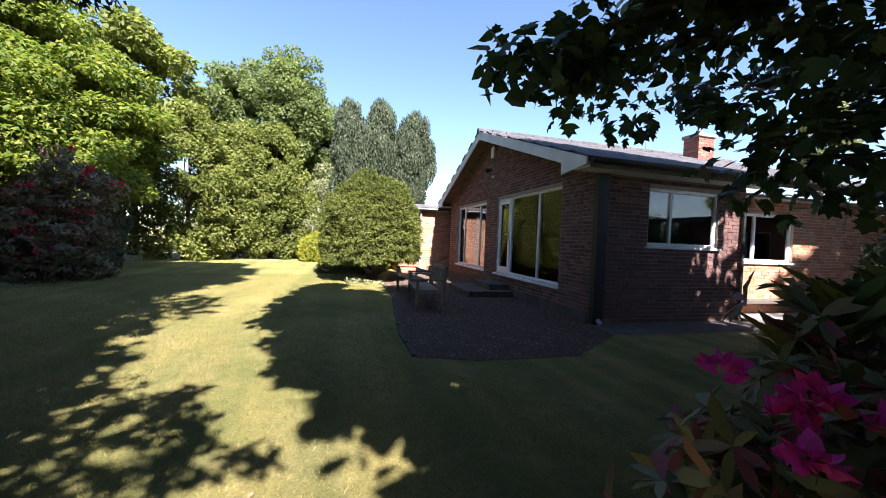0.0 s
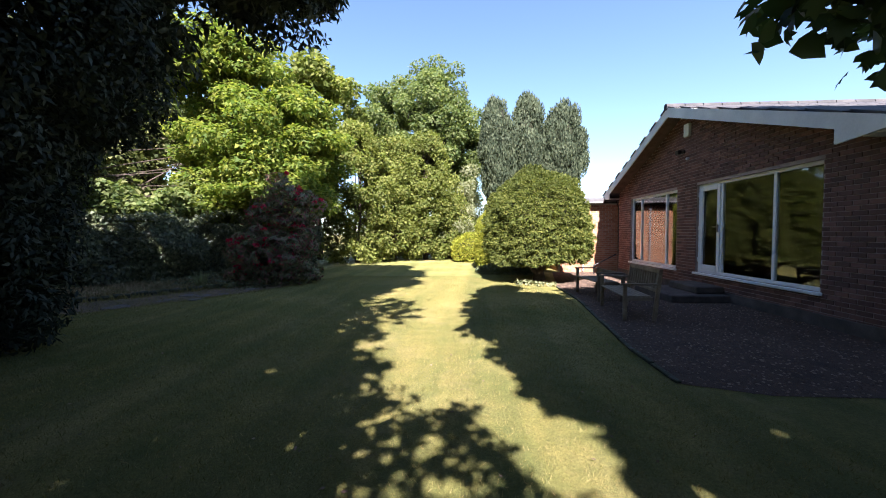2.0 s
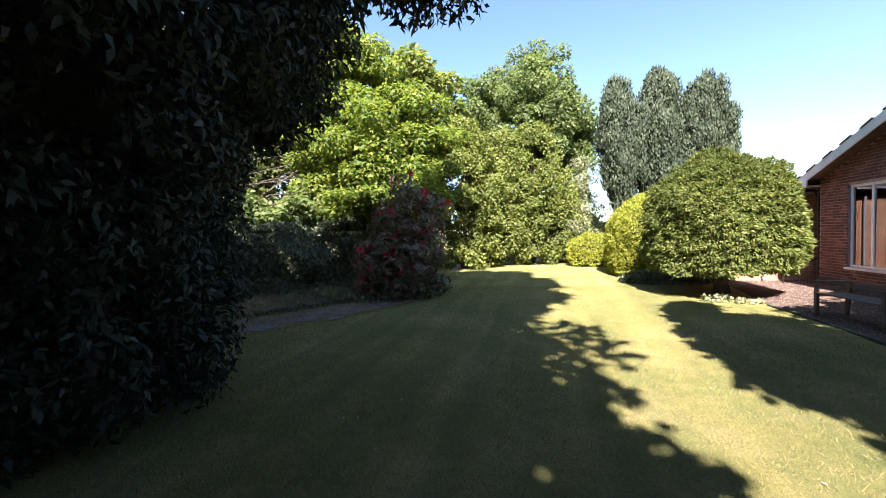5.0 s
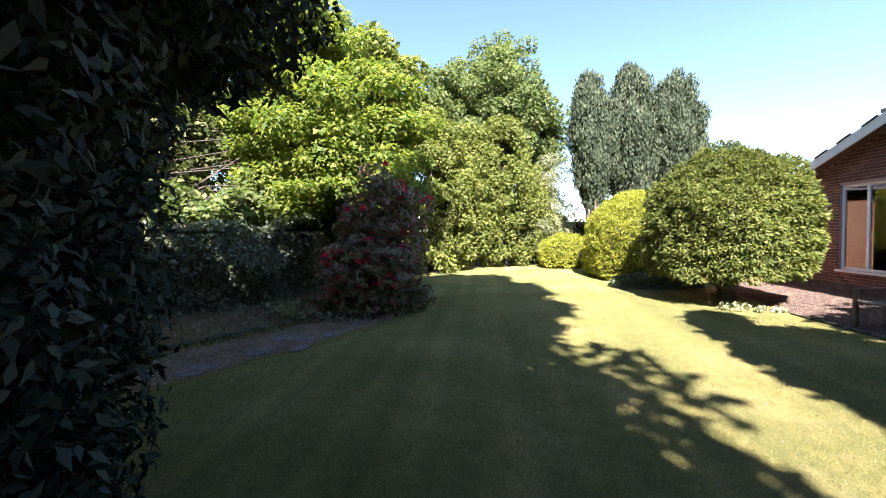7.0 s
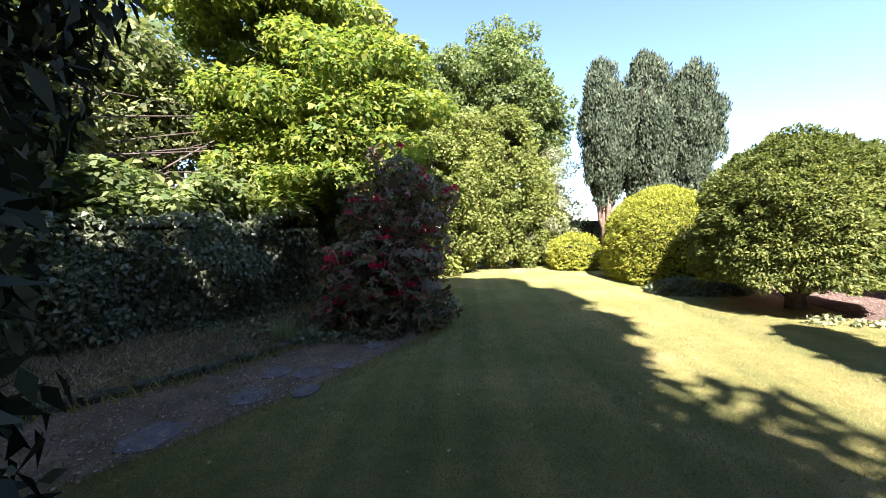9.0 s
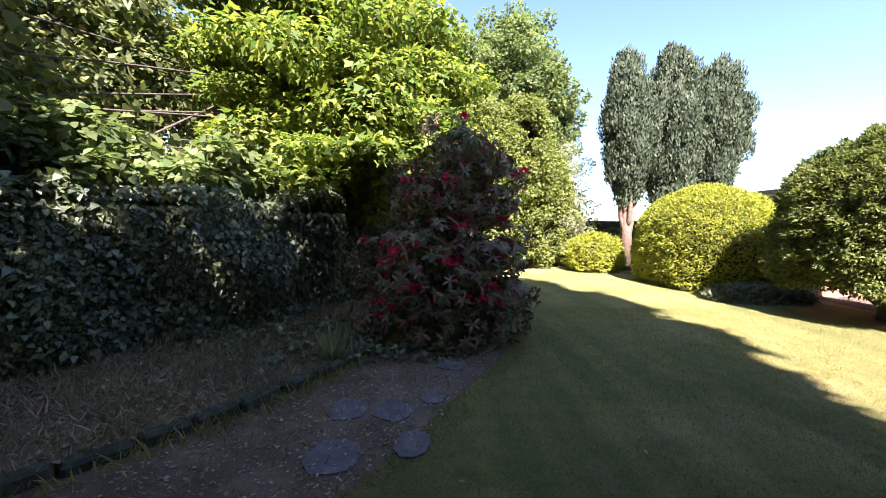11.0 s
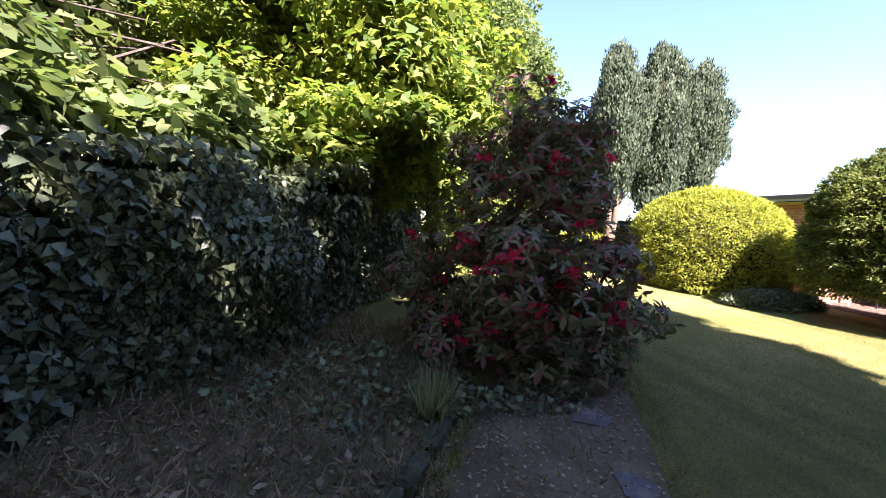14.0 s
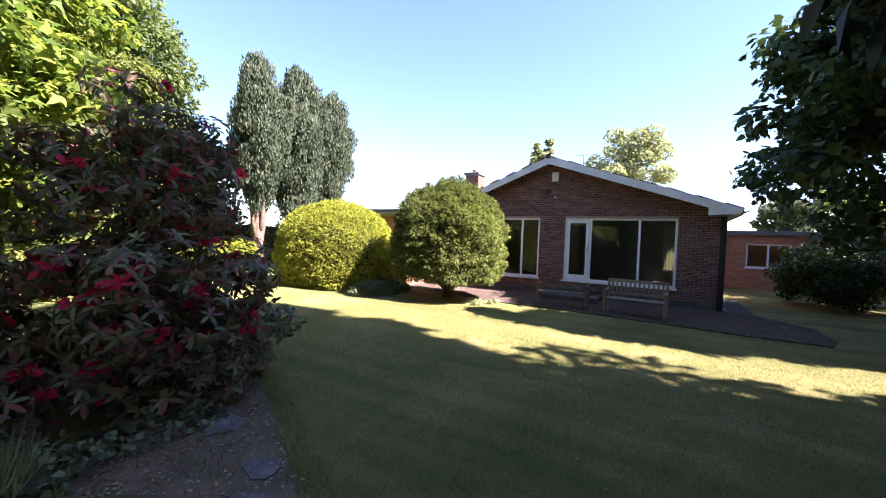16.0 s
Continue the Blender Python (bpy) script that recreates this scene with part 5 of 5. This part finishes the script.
for (x0, y0), (x1, y1) in zip(VERGE[1:5], VERGE[2:6]):
    l = math.hypot(x1 - x0, y1 - y0)
    n = max(1, round(l / 0.42))
    for i in range(n):
        m = pose(x0 + (x1 - x0) * i / n, y0 + (y1 - y0) * i / n, 0, kr.uniform(-5, 5), kr.uniform(-4, 4), math.degrees(math.atan2(y1 - y0, x1 - x0)) + kr.uniform(-2, 2))
        part("kerb_stone", Shape().box((0.01, -0.07, -0.02), (l / n - 0.01, 0.06, 0.085 + kr.uniform(0, 0.04)), m, 0.025), M_KERB, kerb)
patch("soil_strip", [(-14.8, 1.7), (-13.75, 2.9), (-13.3, 3.45), (-12.9, 4.15), (-12.4, 5.0), (-11.9, 5.5), (-10.5, 5.5), (-11.05, 4.4), (-11.55, 3.5), (-12.1, 2.5), (-12.8, 1.4), (-13.8, 0.6)], 0.005, M_SOIL, "bare soil strip with litter along the kerb", "soil")
path = thing("slab_path", -12.0, 3.4, 0, "sunken mauve-grey stone slabs in the soil", "path", kind="structure")
sr = random.Random(9)
for x, y, w in ((-12.37, 3.5, 0.17), (-11.96, 3.47, 0.17), (-11.42, 4.62, 0.17), (-12.33, 2.82, 0.19), (-11.62, 3.75, 0.12), (-11.78, 2.95, 0.15), (-12.75, 2.0, 0.22)):
    pts = []
    for k in range(9):
        an = 2 * math.pi * k / 9
        rr = w * sr.uniform(0.8, 1.1) / max(abs(math.cos(an + 0.3)), abs(math.sin(an + 0.3))) ** 0.7
        pts.append((x + rr * math.cos(an), y + 1.25 * rr * math.sin(an), 0.016))
    part("slab", Shape().plate(pts, 0.03), M_SLAB, path)

# grasses and litter
def blades(name, poly, count, z, lo, hi, material, label, lean=0.5, outline=TINY):
    xs, ys = [q[0] for q in poly], [q[1] for q in poly]
    x, y = RNG.uniform(min(xs), max(xs), count), RNG.uniform(min(ys), max(ys), count)
    k = inside(x, y, poly)
    n = int(k.sum())
    p = np.column_stack([x[k], y[k], np.full(n, z)])
    along = unit(np.column_stack([lean * RNG.normal(size=(n, 2)), np.ones(n)]))
    face = unit(np.column_stack([RNG.normal(size=(n, 2)), 0.2 * np.ones(n)]))
    me = leaf_mesh(name, p, along, face, RNG.uniform(lo, hi, n), outline, material)
    return tagged(part(name, me, None), label, "grass", kind="stuff")


blades("verge_grass", VERGE, 42000, 0.085, 0.04, 0.16, M_STRAW, "rough dry grass on the verge", 0.9, BLADE * np.array([1, 1.6, 1]))
def litter(name, poly, count, z, lo, hi, material, label):
    xs, ys = [q[0] for q in poly], [q[1] for q in poly]
    x, y = RNG.uniform(min(xs), max(xs), count), RNG.uniform(min(ys), max(ys), count)
    k = inside(x, y, poly)
    n = int(k.sum())
    p = np.column_stack([x[k], y[k], z + RNG.uniform(0, 0.015, n)])
    along = unit(np.column_stack([RNG.normal(size=(n, 2)), 0.12 * RNG.normal(size=n)]))
    face = unit(np.column_stack([0.25 * RNG.normal(size=(n, 2)), np.ones(n)]))
    return tagged(part(name, leaf_mesh(name, p, along, face, RNG.uniform(lo, hi, n), DIAMOND, material), None), label, "litter", kind="stuff")


litter("leaf_litter", VERGE, 9000, 0.093, 0.03, 0.09, M_LITTER, "dry leaf litter and twigs on the verge")
litter("soil_litter", [(-14.3, 1.7), (-13.3, 3.3), (-12.5, 4.9), (-10.5, 5.6), (-11.6, 3.3), (-12.9, 1.2)], 11000, 0.01, 0.012, 0.045, M_LITTER, "dry leaf litter on the bare soil")
SOIL = [(-14.3, 1.7), (-13.3, 3.3), (-12.5, 4.9), (-10.5, 5.5), (-11.1, 4.4), (-11.6, 3.5), (-12.2, 2.4), (-12.9, 1.3), (-13.8, 0.7)]
blades("soil_grass", SOIL, 5200, 0.004, 0.03, 0.09, M_BLADE, "thin rough grass coming up through the soil", 0.9, BLADE * np.array([1, 1.6, 1]))
LAWN_EDGE = [(-13.95, 0.45), (-12.75, 1.55), (-12.05, 2.65), (-11.5, 3.65), (-11.0, 4.55), (-10.55, 5.6), (-10.3, 5.5), (-10.85, 4.3), (-11.35, 3.35), (-11.95, 2.3), (-12.75, 1.2), (-13.9, 0.2)]
blades("edge_grass", LAWN_EDGE, 26000, 0.002, 0.025, 0.075, M_BLADE, "ragged lawn edge growing over the soil", 0.9, BLADE * np.array([1, 1.5, 1]))
KERB_SIDE = [(-14.4, 2.35), (-13.85, 2.95), (-13.4, 3.55), (-12.95, 4.3), (-12.45, 5.3), (-12.2, 5.2), (-12.7, 4.0), (-13.15, 3.2), (-13.65, 2.65), (-14.2, 2.1)]
blades("kerb_grass", KERB_SIDE, 5000, 0.0, 0.06, 0.19, M_BLADE, "rough grass growing over the kerb", 0.8, BLADE * np.array([1, 1.6, 1]))
leafy("creeping_ivy", None, [(-12.6, 4.9, 0.08, 0.5, 0.4, 0.12), (-11.8, 4.9, 0.05, 0.6, 0.3, 0.1), (-13.4, 5.6, 0.12, 0.7, 0.6, 0.14), (-14.3, 5.1, 0.12, 0.5, 0.4, 0.1), (-13.2, 4.7, 0.11, 0.5, 0.4, 0.07)], 2200, 0.075, TWO, M_IVY, floor=0.01)
tagged(bpy.data.objects["creeping_ivy"], "creeping ivy on the ground below the rhododendron", "ivy", kind="stuff")
litter("lawn_leaf", [(-12, -4), (-12, 12), (-4, 12), (-3.2, -6)], 420, 0.012, 0.02, 0.05, M_LITTER, "scattered fallen leaves on the lawn")
tuft = thing("grass_tuft", -12.8, 4.57, 0.08, "pale arching grass tuft beside the kerb", "grass")
n = 120
a = RNG.uniform(0, 6.283, n)
p = np.column_stack([-12.8 + 0.05 * RNG.normal(size=n), 4.57 + 0.05 * RNG.normal(size=n), np.full(n, 0.07)])
al = unit(np.column_stack([0.8 * np.cos(a), 0.8 * np.sin(a), RNG.uniform(0.6, 1.6, n)]))
part("grass_leaf", leaf_mesh("grass_leaf", p, al, unit(np.column_stack([-np.cos(a), -np.sin(a), 0.6 * np.ones(n)])), RNG.uniform(0.25, 0.5, n), BLADE * np.array([1, 0.8, 1]), M_PALE), None, tuft, kind="stuff")

# short grass over the lawn that the walk passes
LAWN_NEAR = [(-13.0, -1.5), (-9.0, -4.5), (-5.5, -5.5), (-2.0, -4.0), (-3.6, -1.5), (-3.2, 4.0), (-5.5, 8.0), (-10.0, 8.0), (-11.0, 4.4), (-12.1, 2.4), (-13.4, 0.8)]
blades("lawn_grass", LAWN_NEAR, 210000, 0.0, 0.015, 0.042, M_BLADE, "short mown grass of the lawn", 0.7)

# far trees beyond the house
for x, y, h, rx, sd, mt, lab in ((26.0, 4.6, 8.9, 3.4, 301, M_PALE, "rounded pale green tree beyond the roof"), (30.0, -7.5, 4.5, 2.2, 302, M_CYPRESS, "dark spruce beyond the wing"),
                                 (30.0, 14.0, 9.6, 1.5, 303, M_PALE, "thin pale tree beyond the roof"), (24.0, -12.0, 5.0, 4.0, 304, M_LIME, "green tree beyond the wing"),
                                 (-14.2, 16.4, 7.9, 2.9, 305, M_HORN, "tall pale willow behind the green trees"), (-20.0, 14.0, 7.0, 4.0, 306, M_LIME, "green tree behind the hedge")):
    cl = crown_clumps((x, y, h), (rx, rx, h * 0.42), 60, rx * 0.24, sd, low=-0.8)
    tree("broadleaf_tree", (x, y, 0), (x, y, h * 1.15), cl, 11000, 0.3, TWO, mt, 0.2, sd, lab, 14, up=0.8)

# hedge across the far end of the garden
fh = thing("far_hedge", -2, 19.5, 0, "rough green hedge across the far end of the garden", "hedge")
part("core", Shape().box((-6.2, 19.3, 0), (6, 20.1, 2.1)), M_INNER_SHADE, fh)
hcl = np.vstack([crown_clumps((x, 19.5, 1.2), (1.0, 0.6, 1.1), 14, 0.42, 400 + int(x * 3), low=-0.9) for x in np.arange(-6.0, 6.2, 1.1)])
leafy("foliage", fh, hcl, 14000, 0.18, TWO, M_SHRUB, up=0.7, floor=0.03)
